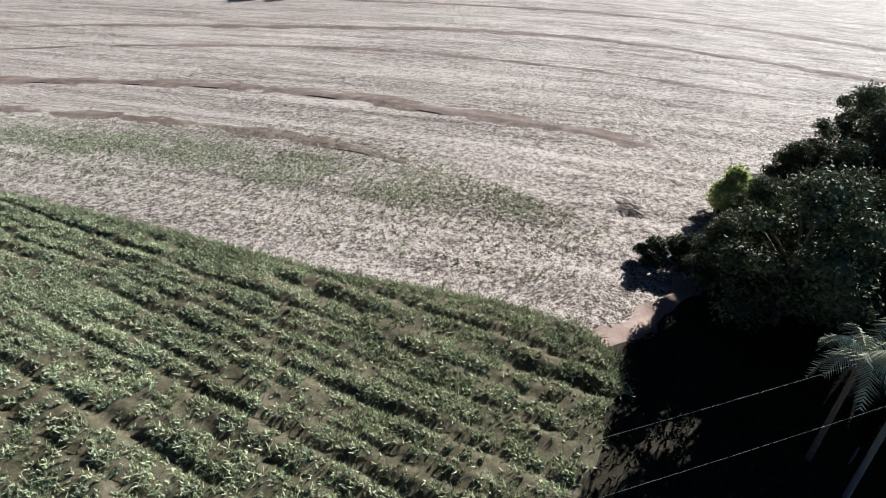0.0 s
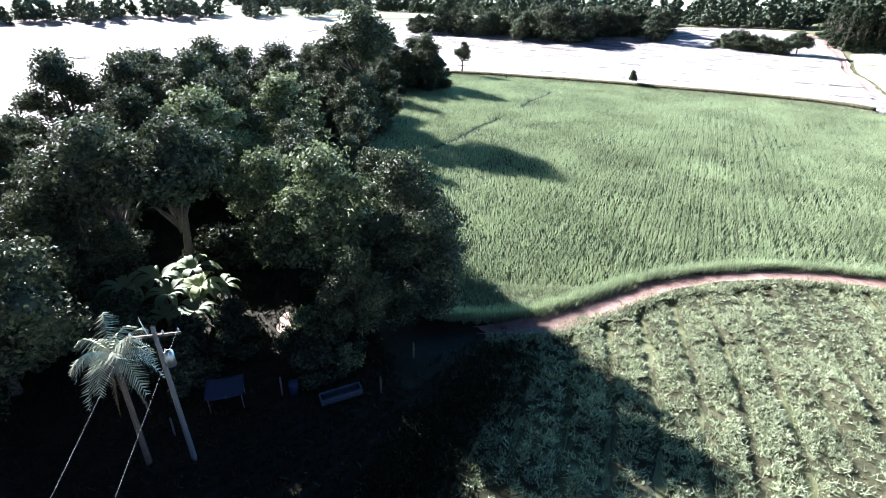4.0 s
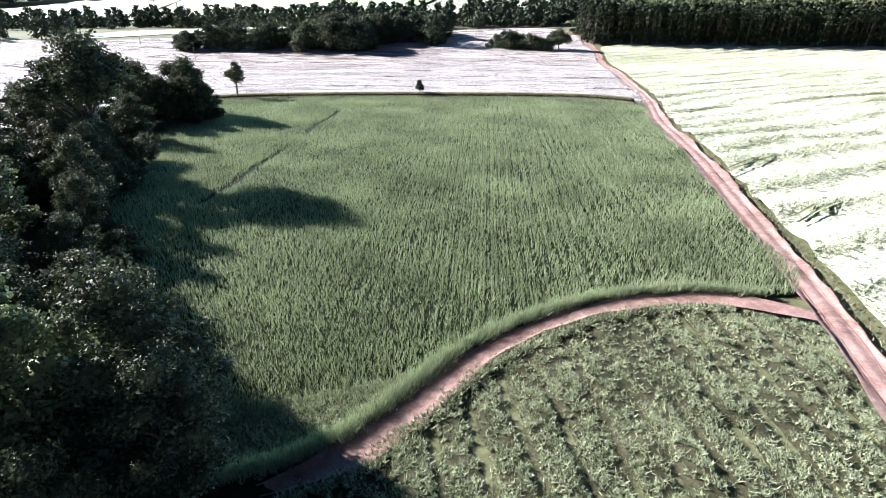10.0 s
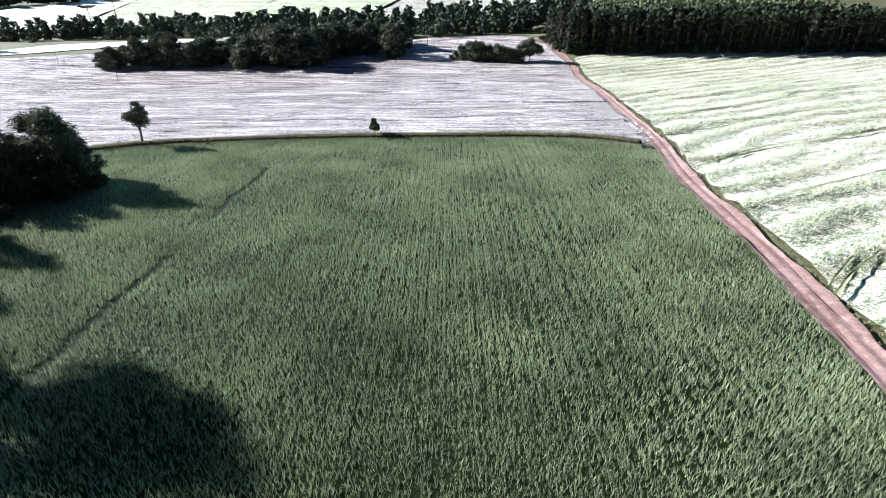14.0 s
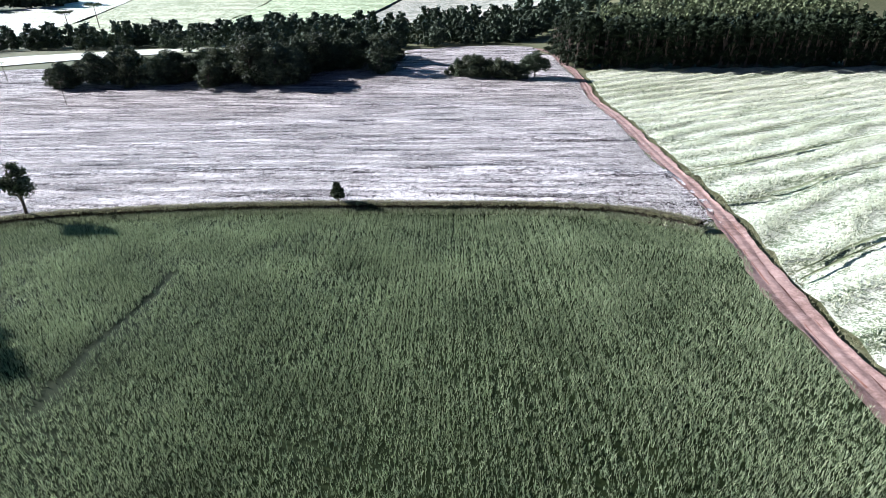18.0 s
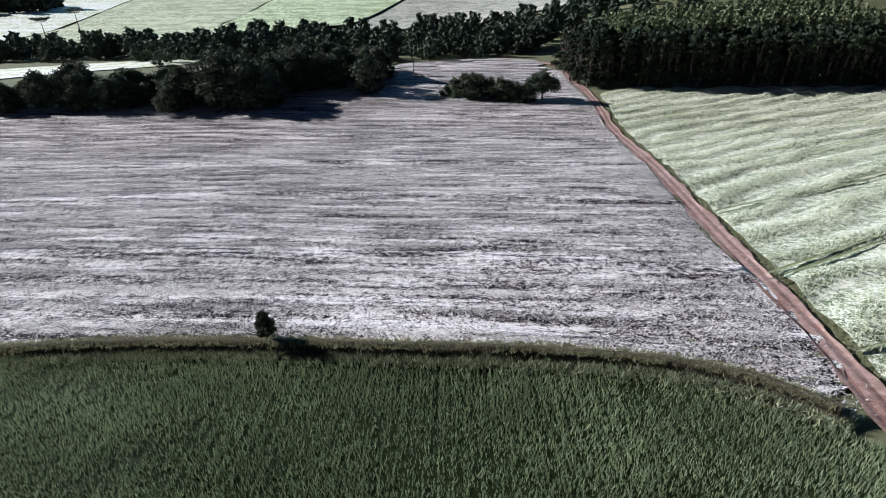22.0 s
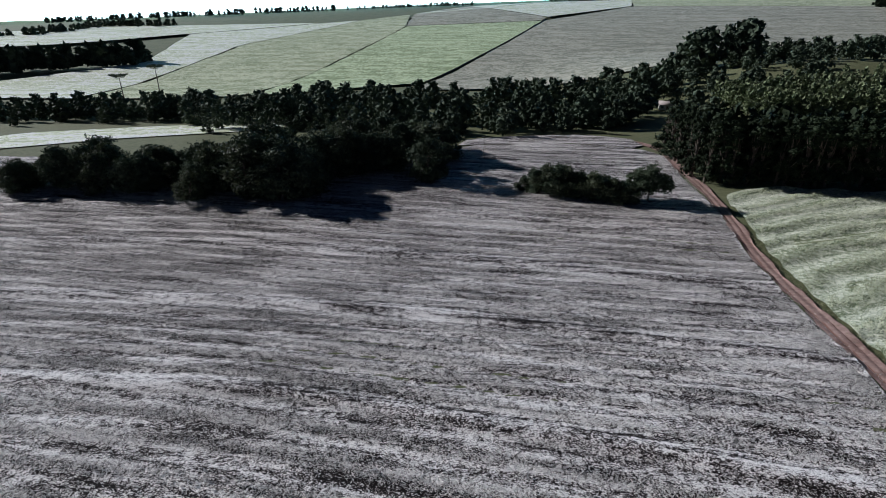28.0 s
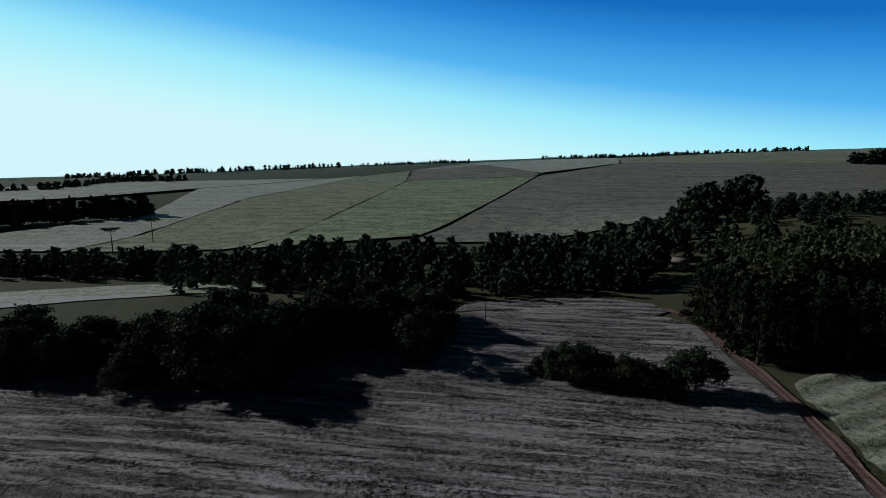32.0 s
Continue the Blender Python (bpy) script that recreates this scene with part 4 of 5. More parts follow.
# Some, like the bare-trunked pair near x -34, are added to shade the yard.
HOME = [(-33, -8, 0.95, 0), (-46, -1, 0.75, 1), (-66, 26, 1.2, 1), (-56, 10, 1.05, 0), (-50, 21, 1.0, 3), (-57, 42, 1.25, 1), (-40, 32, 1.02, 2), (-40, 21, 1.08, 2), (-42, 3.5, 0.88, 1), (-26, 11, 0.88, 2), (-16, 12, 0.95, 0), (-16, 3.5, 0.62, 3), (-12.8, 8.2, 0.72, 1), (-52.5, -2, 0.55, 1), (-58, 4.5, 0.9, 0), (-41, -8, 0.62, 0), (-36.5, -11.5, 0.52, 1), (-37.5, 2, 0.9, 1), (-20.5, 10.5, 1.0, 2), (-36, 4.5, 0.74, 4), (-32.5, 6.5, 0.72, 4), (-38, 0, 0.8, 0), (-38.5, -3.5, 0.8, 0), (-21, 17, 0.8, 3), (-50, 67, 0.95, 1), (-56, 56, 1.1, 0), (-66, 60, 1.0, 3), (-62, 75, 0.95, 1), (-70, 45, 1.05, 0), (-48, 46, 1.0, 3), (-33, 24, 0.8, 1), (-60, 90, 0.85, 0), (-23, 22, 0.45, 1), (-47, 12, 0.75, 0), (-58, 28, 1.15, 3), (-62, 34, 1.15, 0), (-52, 32, 1.2, 1), (-65, 14, 1.0, 3), (-51, 3, 0.9, 0), (-44, 26, 1.1, 0), (-28, 16, 0.85, 0), (-14, 13, 0.55, 0), (-45.5, 63, 1.0, 4), (-45, 60.5, 0.5, 4), (-49, 106, 1.05, 1), (-54, 110, 0.95, 0), (-57, 103, 1.0, 3), (-52, 99, 0.8, 0), (-47, 102.5, 0.78, 0), (-50.5, 110, 0.9, 3), (-56, 97, 0.85, 1), (-60, 106, 1.0, 0), (-46, 107, 0.6, 0), (-50, 83, 0.72, 3), (-40, 53, 0.82, 1), (-38, 46, 0.82, 3), (-33.5, 38, 0.66, 0), (-31, 31, 0.55, 1), (-27.5, 26, 0.42, 3), (-42, 70, 0.4, 0), (-46, 57, 0.8, 0), (-56, 70, 0.95, 3)]
plant(near, HOME, "farmyard grove", 5)
shrub = [broadleaf(6, 4, 2.5, 0.18, 4200, M_LEAF, "dark leafy shrub under the trees", ICO1, 6, 0.08, None, "shrub", "shrub"),
         broadleaf(7, 4, 2.2, 0.18, 4200, M_LEAF_LIGHT, "light green leafy shrub at the grove edge", ICO1, 6, 0.08, None, "shrub", "shrub")]
rs = np.random.default_rng(41)
# The listed shrubs of size 0.9 to 1.2 are unseen additions blocking low sun.
UNDER = [(-40, -12.5, 0.6, 0), (-39.5, -15, 0.5, 0), (-41, -10, 0.7, 0), (-13, 6, 0.6, 0), (-16, 4, 0.7, 1), (-21, 9, 0.9, 0), (-18.5, 27, 0.7, 0), (-19.5, 32, 0.7, 0), (-23, 40, 0.7, 0), (-27, 47, 0.8, 1), (-31, 54, 0.8, 0), (-16.5, 21, 0.7, 0), (-36, 64, 0.9, 0), (-42, 78, 0.9, 0), (-35, -8, 1.1, 0), (-33, -6, 1.0, 0), (-34, -3, 1.1, 0), (-31, -4, 1.1, 0), (-36, -5, 1.2, 0), (-37, -1, 1.1, 0), (-42, -6, 1.1, 0), (-43, -3, 1.2, 0), (-46, -3, 1.1, 0), (-29, -6, 0.9, 0)]
for px, py, w, n in ((-52, 10, 10, 14), (-58, 40, 12, 16), (-45, 60, 9, 14), (-56, 85, 8, 10), (-35, 30, 7, 10), (-30, 8, 6, 8), (-40, -2, 5, 6)):
    for _ in range(n):
        UNDER.append((px + rs.normal(0, w * 0.5), py + rs.normal(0, w * 0.6), 0.6 + 0.7 * rs.random(), int(rs.random() < 0.15)))
# Several of these shrubs are additions that stop sun reaching the yard floor.
UNDER_SUN = [(-25.5, -1.5, 0.75, 0), (-24.5, 1.5, 0.7, 0), (-24, -4, 0.7, 0), (-26.5, -4.5, 0.8, 0), (-28.5, -3, 0.8, 0), (-31, -1.5, 0.9, 0), (-23, 0, 0.6, 0), (-47, 100, 1.2, 0), (-50, 103, 1.3, 0), (-45, 104, 1.1, 0), (-53, 96, 1.3, 0), (-49, 108, 1.2, 0), (-55, 101, 1.3, 0), (-19.3, 2.4, 0.7, 1), (-18.2, 3.4, 0.8, 0), (-18.0, 1.2, 0.62, 1), (-19.6, 0.9, 0.5, 0), (-16.8, 2.2, 0.7, 0), (-16.9, -0.5, 0.55, 0), (-17.8, 0.3, 0.55, 0), (-15.6, 0.7, 0.5, 1)]
plant(shrub, UNDER_SUN + [u for u in UNDER if u[0] < -15 - 0.35 * max(0, u[1]) and not (-35 < u[0] < -17 and -8 < u[1] < 8)], "grove undergrowth", 12)
rb = np.random.default_rng(43)
nb = spline([(x, y - 0.6) for x, y in NORTH], 1.0)
plant(shrub, [(nb[i, 0] + rb.normal(0, 0.6), nb[i, 1] + rb.normal(0, 0.8), 0.16 + 0.16 * rb.random(), int(rb.random() < 0.3)) for i in rb.integers(len(nb) - 12, size=34)], "bank shrubs", 13, False)
gold = broadleaf(8, 4.6, 2.2, 0.16, 6000, M_LEAF_YELLOW, "yellow-green sunlit shrub at the grove edge", ICO1, 9, 0.08, None, "shrub", "shrub")
gold.matrix_basis = place(gold, -50.2, -6.8, 0.95)

far = [broadleaf(11, 12, 5.8, 0.3, 3400, M_LEAF_FAR, "dark woodland tree with a rounded crown", ICO1, 14, 0.05),
       broadleaf(12, 12, 5.4, 0.3, 3400, M_LEAF_FAR, "dark woodland tree with a ragged crown", ICO1, 16, 0.06),
       broadleaf(13, 12, 5.2, 0.32, 3000, M_LEAF, "grey-green woodland tree with an open crown", ICO1, 13, 0.08)]
rng = np.random.default_rng(77)
GROVE = []
for x0, x1, y0, y1, n, s, dome in ((-132, -76, 299, 316, 28, 1.2, 0.45), (-67, -27, 287, 304, 26, 1.4, 0.4), (-78, -62, 306, 330, 6, 0.9, 0), (-30, 12, 306, 350, 24, 1.1, 0), (-62, -20, 306, 345, 16, 1.2, 0)):
    for _ in range(n):
        u = rng.random()
        GROVE.append((x0 + (x1 - x0) * u, y0 + (y1 - y0) * rng.random(), s * (1 - dome * abs(2 * u - 1) ** 1.5) * (0.82 + 0.3 * rng.random()), int(rng.integers(3))))
plant(far, GROVE, "field grove", 6)
bushes = [broadleaf(14, 7, 3.9, 0.24, 3200, M_LEAF_FAR, "dense dark bush in the hedge clump", ICO1, 12, 0.03, None, "bush", "bush"),
          broadleaf(15, 7, 3.6, 0.24, 3200, M_LEAF, "dense dark bush with a rounded top", ICO1, 12, 0.03, None, "bush", "bush")]
HEDGE = [(34, 294, 0.56, 1), (37, 293, 1.0, 0), (40, 292, 1.19, 1), (43, 290, 1.25, 0), (46, 288.5, 1.19, 1), (49, 287, 1.06, 0), (52, 285, 1.12, 1), (55, 283.5, 1.0, 0), (58, 282, 0.94, 1), (61, 281, 0.88, 0), (48, 291, 0.88, 1), (57, 285.5, 0.88, 0)]
plant(bushes, HEDGE, "hedge clump", 7)
round_tree = broadleaf(16, 9, 3.6, 0.24, 3600, M_LEAF_FAR, "round dark tree with pale trunk at the hedge end", ICO1, 13, 0.3, M_PALEBARK)
plant([round_tree], [(67, 281.5, 1.15, 0), (64.5, 283.5, 1.0, 0)], "hedge trees", 8)
euca = [broadleaf(21, 22, 3.9, 0.4, 1100, M_EUCA, "tall slim eucalyptus in a dense plantation", ICO0, 11, 0.1),
        broadleaf(22, 22, 3.6, 0.4, 1100, M_EUCA, "tall slim eucalyptus with a narrow crown", ICO0, 12, 0.08)]
EUCA, BEHIND = [], []
for j in range(13):
    for i in range(46):
        x = 89 + i * 3.7 + rng.normal(0, 0.6)
        y = 299 - (x - 86) * 0.2 + j * 5.2 + rng.normal(0, 0.6)
        if j < 2 and i < 40 or (i < 2 and j < 8):
            EUCA.append((x, y, 0.74 + 0.2 * rng.random(), int(rng.integers(2))))
        elif j < 5:
            BEHIND.append((x, y, 1.4 + 0.35 * rng.random(), int(rng.integers(3))))
plant(euca, EUCA, "eucalyptus plantation", 9)

WC = [wood_crown(51, 12, 4.8, 0.78, 220, 8), wood_crown(52, 12, 4.2, 0.76, 220, 9), wood_crown(53, 12, 5.2, 0.82, 220, 8)]
TINY = [wood_crown(57, 12, 4.8, 2.2, 34, 4), wood_crown(58, 12, 4.2, 2.2, 34, 4), wood_crown(59, 12, 5.2, 2.2, 34, 4)]
SLIM = [wood_crown(54, 12, 1.9, 0.75, 110, 8, 0.2), wood_crown(55, 12, 2.1, 0.75, 110, 8, 0.25), wood_crown(56, 12, 1.7, 0.75, 110, 8, 0.3)]
mass("plantation", BEHIND, SLIM, M_EUCA, "dense inner rows of the eucalyptus plantation", "forest", 61)


def band(line, half, n, size, seed):
    """Spots for trees in a belt along a line."""
    r = np.random.default_rng(seed)
    c = spline(line, 1.0)
    i = r.integers(len(c), size=n)
    return [(c[k, 0] + r.normal(0, half * 0.5), c[k, 1] + r.normal(0, half * 0.5), size * (0.5 + 0.85 * r.random() ** 1.2), int(r.integers(3))) for k in i]


mass("valley_wood", band([(-420, 520), (-300, 500), (-180, 480), (-90, 468), (0, 430), (60, 410), (110, 420)], 34, 230, 1.1, 71) + band([(-120, 440), (-50, 410), (10, 385), (60, 392), (100, 400)], 22, 90, 0.95, 72) + band([(-90, 520), (0, 520), (100, 500), (140, 480)], 60, 110, 1.25, 73), WC, M_WOOD_MASS, "dense dark woodland along the valley floor", "forest", 81)
mass("hillside_wood", band([(110, 440), (160, 470), (230, 520), (330, 560), (480, 600)], 60, 170, 1.0, 74) + band([(150, 560), (220, 590), (330, 640), (500, 680)], 40, 110, 0.95, 75) + band([(185, 560), (200, 575), (240, 590)], 9, 14, 2.0, 79), WC, M_WOOD_MASS, "dark woodland climbing the hillside", "forest", 82)
mass("young_plantation", [(150 + 5 * i + rng.normal(0, 0.8), 388 + 6 * j + 0.1 * i + rng.normal(0, 0.8), 1.0 + 0.3 * rng.random(), i + j) for i in range(30) for j in range(9)], SLIM, M_LEAF_LIGHT, "lighter green young plantation on the slope", "forest", 83)
mass("distant_wood", band([(-760, 860), (-620, 905), (-560, 945), (-480, 985), (-450, 990)], 26, 200, 1.9, 76) + band([(-1150, 1560), (-1050, 1570), (-1000, 1850), (-786, 1770)], 40, 150, 1.2, 77) + band([(351, 2330), (592, 2210), (991, 2241), (1300, 2200)], 24, 200, 1.0, 78) + band([(1060, 1670), (1140, 1655), (1300, 1640)], 20, 60, 2.4, 80) + band([(-391, 2600), (-100, 2500), (67, 2300)], 30, 120, 0.9, 84) + band([(-1900, 2900), (-1100, 2700), (-500, 2700)], 50, 180, 1.5, 85), TINY, M_WOOD_MASS, "distant tree clumps on the hills", "forest", 86)
mass("west_wood", band([(-420, 120), (-400, 240), (-370, 312), (-300, 352), (-230, 372)], 22, 100, 1.1, 87) + band([(-205, -150), (-195, -110), (-205, -80), (-240, -60), (-300, -20), (-360, 60)], 14, 70, 1.0, 88), WC, M_WOOD_MASS, "dark tree belt beyond the harvested field", "forest", 89)

small = broadleaf(31, 3.9, 1.15, 0.15, 2200, M_LEAF, "small lone tree with a round dark crown on the bank", ICO1, 7, 0.38)
small.matrix_basis = place(small, -1.7, 132.9, sink=-0.5)
thin = broadleaf(32, 9.4, 2.0, 0.17, 3600, M_LEAF, "thin lone tree with a bare leaning trunk at the field edge", ICO1, 9, 0.55)
thin.matrix_basis = place(thin, -49, 135.5)


def araucaria(seed, tall, label):
    """A tall bare trunk with a flat candelabra crown."""
    r = np.random.default_rng(seed)
    top = new("araucaria_tree")
    parts, lobes = [tube([(0, 0, -0.5), (0.2, 0, tall * 0.5), (0, 0.1, tall * 0.97)], [0.55, 0.42, 0.2], 8)], []
    for i in range(9):
        a = i * 0.7 + r.normal(0, 0.1)
        R = tall * (0.24 + 0.05 * r.random())
        tip = (math.cos(a) * R, math.sin(a) * R, tall * (0.95 + 0.05 * r.random()))
        parts.append(tube([(0, 0, tall * 0.86), (tip[0] * 0.6, tip[1] * 0.6, tall * 0.88), tip], [0.16, 0.12, 0.05], 5))
        lobes.append((tip, (tall * 0.075, tall * 0.075, tall * 0.035)))
        lobes.append(((tip[0] * 0.55, tip[1] * 0.55, tall * 0.95), (tall * 0.075, tall * 0.075, tall * 0.035)))
    v, f = join(parts)
    raw("trunk", v, f, M_BARK, top, True)
    v, f = crown_mesh(r, lobes, 0.5, 700, ICO1)
    raw("crown", v, f, M_LEAF_FAR, top)
    return tagged(top, label, "tree", "araucarias")


for x, y, t, sd_ in ((-306, 745, 26, 1), (-292, 652, 24, 2)):
    a = araucaria(sd_, t, "tall araucaria with a flat umbrella crown")
    a.matrix_basis = place(a, x, y)


# ---- the farmyard: palm, poles, shelter ----
def frond(r, az, lift, length, droop):
    """One feather-shaped palm leaf: a bent rib with narrow leaflets on both sides."""
    k = np.linspace(0, 1, 24)
    out = length * (k - 0.25 * k * k)
    up = length * (lift * k - droop * k * k)
    d = np.array([math.cos(az), math.sin(az)])
    rib = np.column_stack([out[:, None] * d, up])
    n = np.array([-d[1], d[0], 0])
    vs = []
    for i in range(1, 24):
        for s in (-1, 1):
            w = length * 0.26 * math.sin(math.pi * (0.12 + 0.8 * k[i])) * (0.85 + 0.3 * r.random())
            fwd = np.array([d[0], d[1], 0]) * w * 0.5
            tip = rib[i] + n * s * w + fwd - np.array([0, 0, w * (0.45 + 0.6 * r.random())])
            q = (rib[i] - rib[i - 1]) * 0.34
            vs += [rib[i] - q, tip, rib[i] + q]
    return np.array(vs)


def palm(x, y, tall):
    r = np.random.default_rng(9)
    top = new("palm_tree")
    v, f = tube([(0, 0, -0.3), (0.1, 0.05, tall * 0.5), (0.15, 0.1, tall)], [0.17, 0.13, 0.12], 9)
    raw("trunk", v, f, M_BARK, top, True)
    for i in range(18):
        v = frond(r, i * 2.4, 1.25 - 0.06 * i, 2.1 + 0.4 * r.random(), 0.72 + 0.03 * i)
        raw("frond", v + (0.15, 0.1, tall), np.arange(len(v)).reshape(-1, 3), M_FROND, top)
    for i in range(9):
        v = frond(r, i * 2.1 + 0.4, -0.8, 2.2 + 0.5 * r.random(), 0.6)
        v[:, :2] *= 0.35
        raw("dry_frond", v + (0.15, 0.1, tall), np.arange(len(v)).reshape(-1, 3), M_DEADFROND, top)
    top.matrix_basis = place(top, x, y)
    return tagged(top, "feather palm with dry fronds hanging below the crown", "palm")


palm(-21.6, -9.6, 7.6)


def banana(x, y, tall, seed, mat):
    """A banana plant: a soft stem and broad arching leaves."""
    r = np.random.default_rng(seed)
    top = new("banana_plant")
    v, f = tube([(0, 0, -0.2), (0, 0.05, tall * 0.3), (0.05, 0, tall * 0.6)], [0.16, 0.13, 0.08], 8)
    raw("stem", v, f, M_PALEBARK, top, True)
    for i in range(11):
        a, k = i * 2.4 + r.normal(0, 0.2), np.linspace(0, 1, 8)
        L = tall * (0.5 + 0.15 * r.random())
        d, n = np.array([math.cos(a), math.sin(a), 0]), np.array([-math.sin(a), math.cos(a), 0])
        rib = d * (L * (k - 0.2 * k * k))[:, None] + np.array([0, 0, 1]) * (tall * 0.6 + L * (0.9 * k - 0.95 * k * k))[:, None]
        w = (L * 0.11 * np.sin(np.pi * (0.08 + 0.9 * k)))[:, None]
        v = np.stack([rib - n * w + (0, 0, 0.04), rib, rib + n * w + (0, 0, 0.04)], 1).reshape(-1, 3)
        raw("leaf", v, grid_faces(8, 3), mat, top, True)
    top.matrix_basis = place(top, x, y)
    return tagged(top, "banana plant with broad arching torn leaves", "plant", "banana plants")


for k, (x, y, t) in enumerate(((-31.5, 2.5, 4.6), (-29.5, 1.2, 4.2), (-28.2, 2.8, 4.2), (-30.3, 4.6, 4.4), (-26.8, 0.6, 3.6), (-33, 0.8, 4.2), (-27.2, 3.6, 3.6), (-28.2, -0.6, 3.4))):
    banana(x, y, t, k, M_LEAF_YELLOW if k == 2 else M_BANANA)


def box(lo, hi, bevel=0.01):
    b = bmesh.new()
    bmesh.ops.create_cube(b, size=1)
    lo, hi = Vector(lo), Vector(hi)
    for v in b.verts:
        v.co = Vector([(lo[i] + hi[i]) / 2 + v.co[i] * (hi[i] - lo[i]) for i in range(3)])
    if bevel:
        bmesh.ops.bevel(b, geom=b.edges[:], offset=bevel, segments=1, affect="EDGES")
    return b


def part(name, b, mat, parent, label=""):
    me = bpy.data.meshes.new(name)
    b.to_mesh(me)
    b.free()
    me.materials.append(mat)
    ob = new(name, me)
    ob.parent = parent
    return tagged(ob, label)


def utility_pole(x, y, tall, turn, transformer, label):
    top = new("utility_pole")
    v, f = tube([(0, 0, -0.5), (0, 0, tall * 0.5), (0, 0, tall)], [0.15, 0.125, 0.09], 10)
    raw("pole", v, f, M_CONCRETE if transformer else M_TIMBER, top, True)
    part("crossarm", box((-1.1, -0.05, tall - 0.55), (1.1, 0.05, tall - 0.43)), M_TIMBER, top)
    for px in (-1.0, 0.35, 1.0):
        v, f = tube([(px, 0, tall - 0.43), (px, 0, tall - 0.36), (px, 0, tall - 0.3), (px, 0, tall - 0.22)], [0.03, 0.06, 0.05, 0.03], 8)
        raw("insulator", v, f, M_WHITE, top, True)
    if transformer:
        v, f = tube([(0.32, 0, tall - 2.3), (0.32, 0, tall - 2.25), (0.32, 0, tall - 1.5), (0.32, 0, tall - 1.42)], [0.05, 0.22, 0.22, 0.08], 14)
        tank = raw("transformer", v, f, M_STEEL, top, True)
        tagged(tank, "pale grey transformer tank")
        for bx in (0.22, 0.42):
            v, f = tube([(bx, 0, tall - 1.46), (bx, 0, tall - 1.36), (bx, 0, tall - 1.28)], [0.035, 0.045, 0.015], 8)
            raw("bushing", v, f, M_WHITE, tank, True)
        part("bracket", box((0.05, -0.06, tall - 2.0), (0.2, 0.06, tall - 1.7)), M_STEEL, top)
        v, f = tube([(-0.3, 0, tall - 0.4), (-0.45, 0.1, tall + 0.2), (-0.5, 0.15, tall + 0.5)], [0.03, 0.025, 0.015], 6)
        raw("surge_rod", v, f, M_STEEL, top, True)
    top.matrix_basis = place(top, x, y) @ Matrix.Rotation(turn, 4, "Z")
    return tagged(top, label, "pole", "utility poles")


utility_pole(-19.6, -8.6, 8.9, 0.52, True, "grey concrete utility pole with a crossarm and transformer")
utility_pole(5, -54, 8.9, 0.52, False, "wooden utility pole carrying the wires")
utility_pole(-110, 269, 9.0, 0.7, False, "slim wooden utility pole standing in the stubble")
utility_pole(-158, 319, 9.0, 0.7, False, "slim wooden utility pole standing in the stubble")
utility_pole(24, 335, 8.0, 0.7, False, "slim wooden utility pole behind the hedge")
for off in (-1.0, 1.0):
    ends = [Vector((-19.6 + off * 0.87, -8.6 + off * 0.5, float(land(-19.6, -8.6)) + 8.65)), Vector((5 + off * 0.87, -54 + off * 0.5, float(land(5, -54)) + 8.65))]
    pts = [tuple(ends[0].lerp(ends[1], k / 24) - Vector((0, 0, 4 * 0.7 * (k / 24) * (1 - k / 24)))) for k in range(25)]
    v, f = tube(pts, [0.005] * 25, 5)
    tagged(raw("power_line", v, f, M_WIRE), "thin sagging aluminium power line from the pole", "cable", "power lines")


def shelter(x, y, turn):
    """A lean-to of four thin posts with a sagging blue sheet over it."""
    top = new("shelter")
    for px, py, h in ((-1.2, -0.8, 1.9), (1.2, -0.8, 1.9), (-1.2, 0.8, 2.2), (1.2, 0.8, 2.2)):
        v, f = tube([(px, py, -0.2), (px, py, h)], [0.06, 0.05], 7)
        raw("post", v, f, M_CONCRETE if px > 0 else M_TIMBER, top, True)
    u = np.linspace(-1, 1, 12)
    A, B = np.meshgrid(u * 1.4, u * 1.0, indexing="ij")
    z = 2.1 + 0.15 * B - 0.14 * (1 - (A / 1.4) ** 2) + 0.03 * np.sin(7 * A + 3 * B)
    sheet = raw("roof_sheet", np.stack([A, B, z], -1).reshape(-1, 3), grid_faces(12, 12), M_BLUE, top, True)
    sheet.modifiers.new("thickness", "SOLIDIFY").thickness = 0.02
    part("rail", box((-1.25, -0.84, 1.75), (1.25, -0.78, 1.83)), M_TIMBER, top)
    top.matrix_basis = place(top, x, y, 0.75) @ Matrix.Rotation(turn, 4, "Z")
    return tagged(top, "open lean-to with thin posts and a blue sheet roof", "shelter")


shelter(-20.6, -4.6, 0.6)
board = new("trough")
part("basin", box((-1.2, -0.32, 0.0), (1.2, 0.32, 0.12), 0.02), M_BLUEGREY, board)
for lo, hi in (((-1.2, -0.36, 0.1), (1.2, -0.28, 0.5)), ((-1.2, 0.28, 0.1), (1.2, 0.36, 0.5)), ((-1.24, -0.36, 0.1), (-1.16, 0.36, 0.5)), ((1.16, -0.36, 0.1), (1.24, 0.36, 0.5))):
    part("side", box(lo, hi, 0.01), M_BLUEGREY, board)
board.matrix_basis = place(board, -14.6, -2, sink=-0.3) @ Matrix.Rotation(0.75, 4, "Z")
tagged(board, "blue-grey feeding trough on the yard floor", "trough")
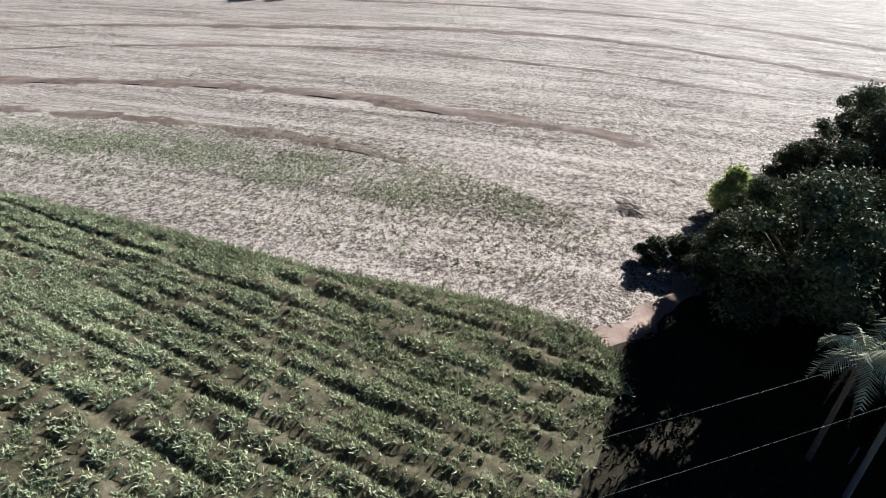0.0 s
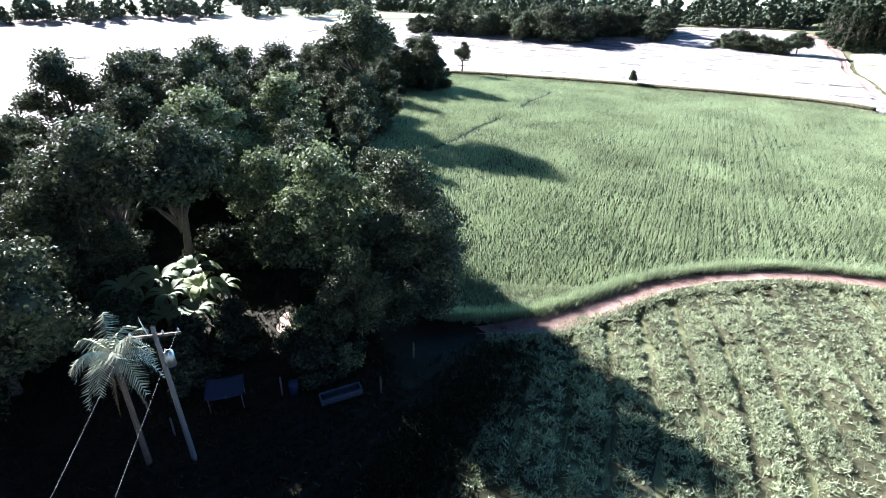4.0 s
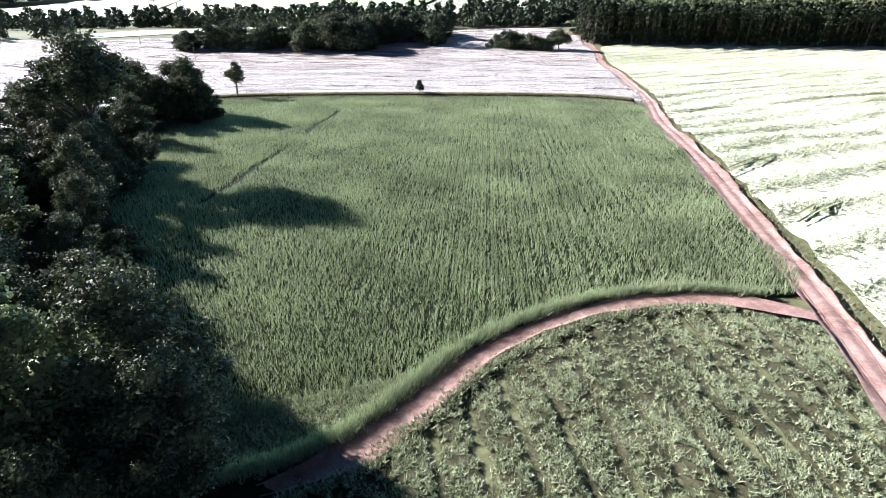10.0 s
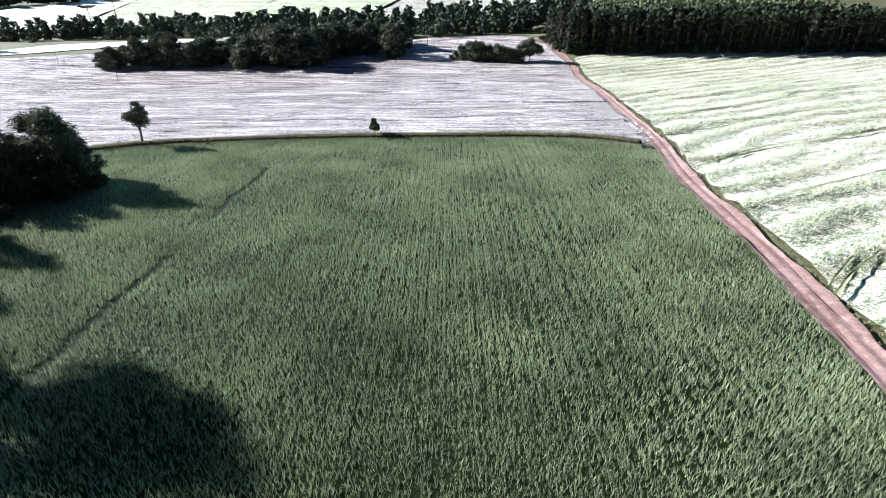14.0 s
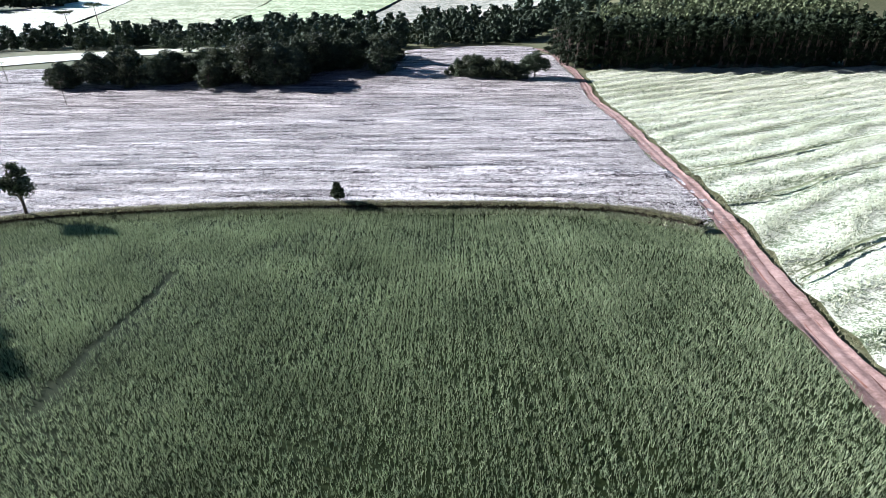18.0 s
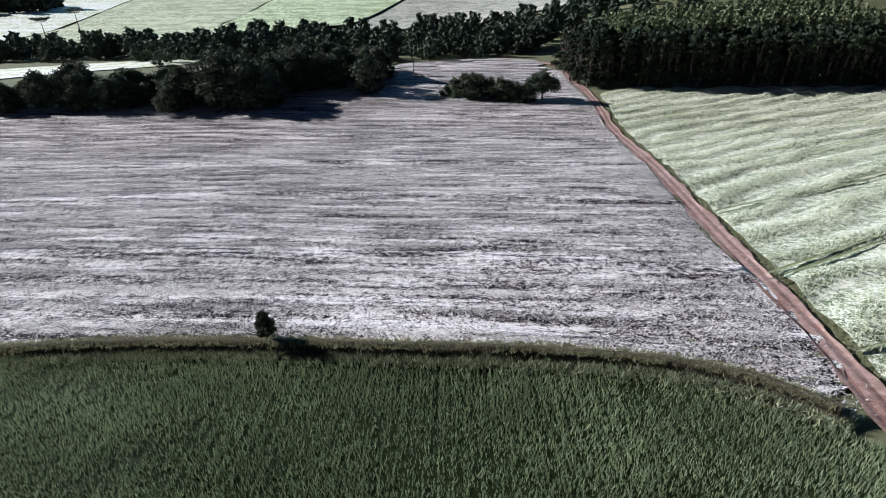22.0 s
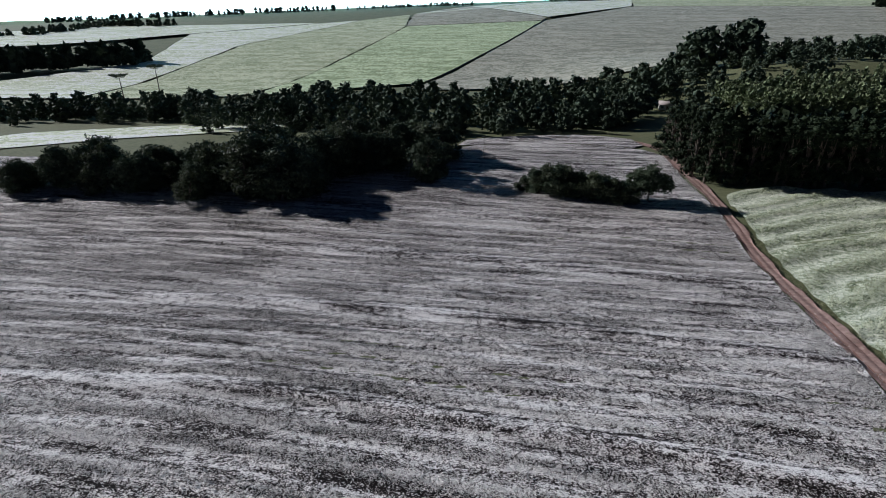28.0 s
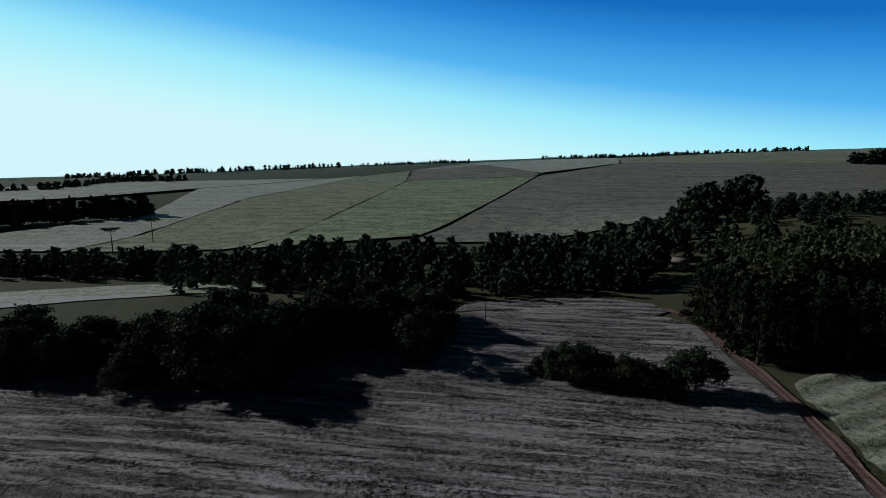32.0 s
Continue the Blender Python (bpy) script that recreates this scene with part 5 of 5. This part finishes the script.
for x, y, h, m in ((-18, -3, 1.7, M_CONCRETE), (-21.8, -7.6, 1.5, M_CONCRETE), (-16.6, -0.4, 1.5, M_TIMBER), (-12.6, -0.8, 1.5, M_TIMBER), (-12, 3, 1.5, M_TIMBER)):
    v, f = tube([(0, 0, -0.2), (0.03, 0.02, h * 0.5), (0.02, 0.05, h)], [0.07, 0.06, 0.055], 8)
    pst = raw("fence_post", v, f, m, None, True)
    pst.matrix_basis = place(pst, x, y)
    tagged(pst, "short leaning fence post in the yard", "post", "fence posts")
drum = new("drum")
v, f = tube([(0, 0, 0), (0, 0, 0.02), (0, 0, 0.3), (0, 0, 0.6), (0, 0, 0.88), (0, 0, 0.9)], [0.02, 0.29, 0.29, 0.3, 0.29, 0.02], 20)
raw("barrel", v, f, M_BLUE, drum, True)
for z in (0.3, 0.6):
    v, f = tube([(0, 0, z - 0.02), (0, 0, z), (0, 0, z + 0.02)], [0.295, 0.315, 0.295], 20)
    raw("hoop", v, f, M_BLUE, drum, True)
drum.matrix_basis = place(drum, -17.4, -2.6, sink=-0.3)
tagged(drum, "blue plastic drum beside a white post", "drum")


def cottage(x, y, turn):
    top = new("house")
    part("wall", box((-4, -0.1, 0), (4, 0.1, 2.8), 0.02), M_WHITE, top)
    part("wall", box((-4, 5.9, 0), (4, 6.1, 2.8), 0.02), M_WHITE, top)
    part("wall", box((-4.1, 0.1, 0), (-3.9, 5.9, 2.8), 0.02), M_WHITE, top)
    part("wall", box((3.9, 0.1, 0), (4.1, 5.9, 2.8), 0.02), M_WHITE, top)
    for s in (0, 1):
        v = np.array([(-4.5, -0.7 + 7.4 * s, 2.6), (4.5, -0.7 + 7.4 * s, 2.6), (4.5, 3, 4.3), (-4.5, 3, 4.3)])
        rf = raw("roof", v, [[0, 1, 2, 3]], M_TILE, top)
        rf.modifiers.new("thickness", "SOLIDIFY").thickness = 0.12
    part("door", box((-0.45, -0.16, 0.05), (0.45, -0.1, 2.1)), M_TIMBER, top)
    for px in (-2.4, 2.4):
        pane = part("window", box((px - 0.6, -0.15, 1.0), (px + 0.6, -0.1, 2.0)), M_BLUEGREY, top)
        part("sill", box((px - 0.7, -0.24, 0.92), (px + 0.7, -0.1, 1.0)), M_CONCRETE, pane)
    top.matrix_basis = place(top, x, y, sink=-0.1) @ Matrix.Rotation(turn, 4, "Z")
    return tagged(top, "small white house with a weathered pale roof among trees", "house")


cottage(*HOUSE, -0.3)

pile = new("brush_pile")
rp = np.random.default_rng(15)
for i in range(36):
    a, ln = 0.6 + rp.normal(0, 0.5), 0.6 + 0.9 * rp.random()
    c = np.array([rp.normal(0, 0.8), rp.normal(0, 0.45), 0.1 + 0.15 * rp.random()])
    d = np.array([math.cos(a), math.sin(a), rp.normal(0, 0.2)]) * ln * 0.5
    v, f = tube([c - d, c + (0, 0, 0.08), c + d], [0.05, 0.06, 0.03], 6)
    raw("branch", v, f, M_CUTWOOD if i % 4 else M_BARK, pile, True)
pile.matrix_basis = place(pile, -48.9, -15.9, sink=-0.1)
tagged(pile, "heap of pale cut branches lying on the field", "brush pile")
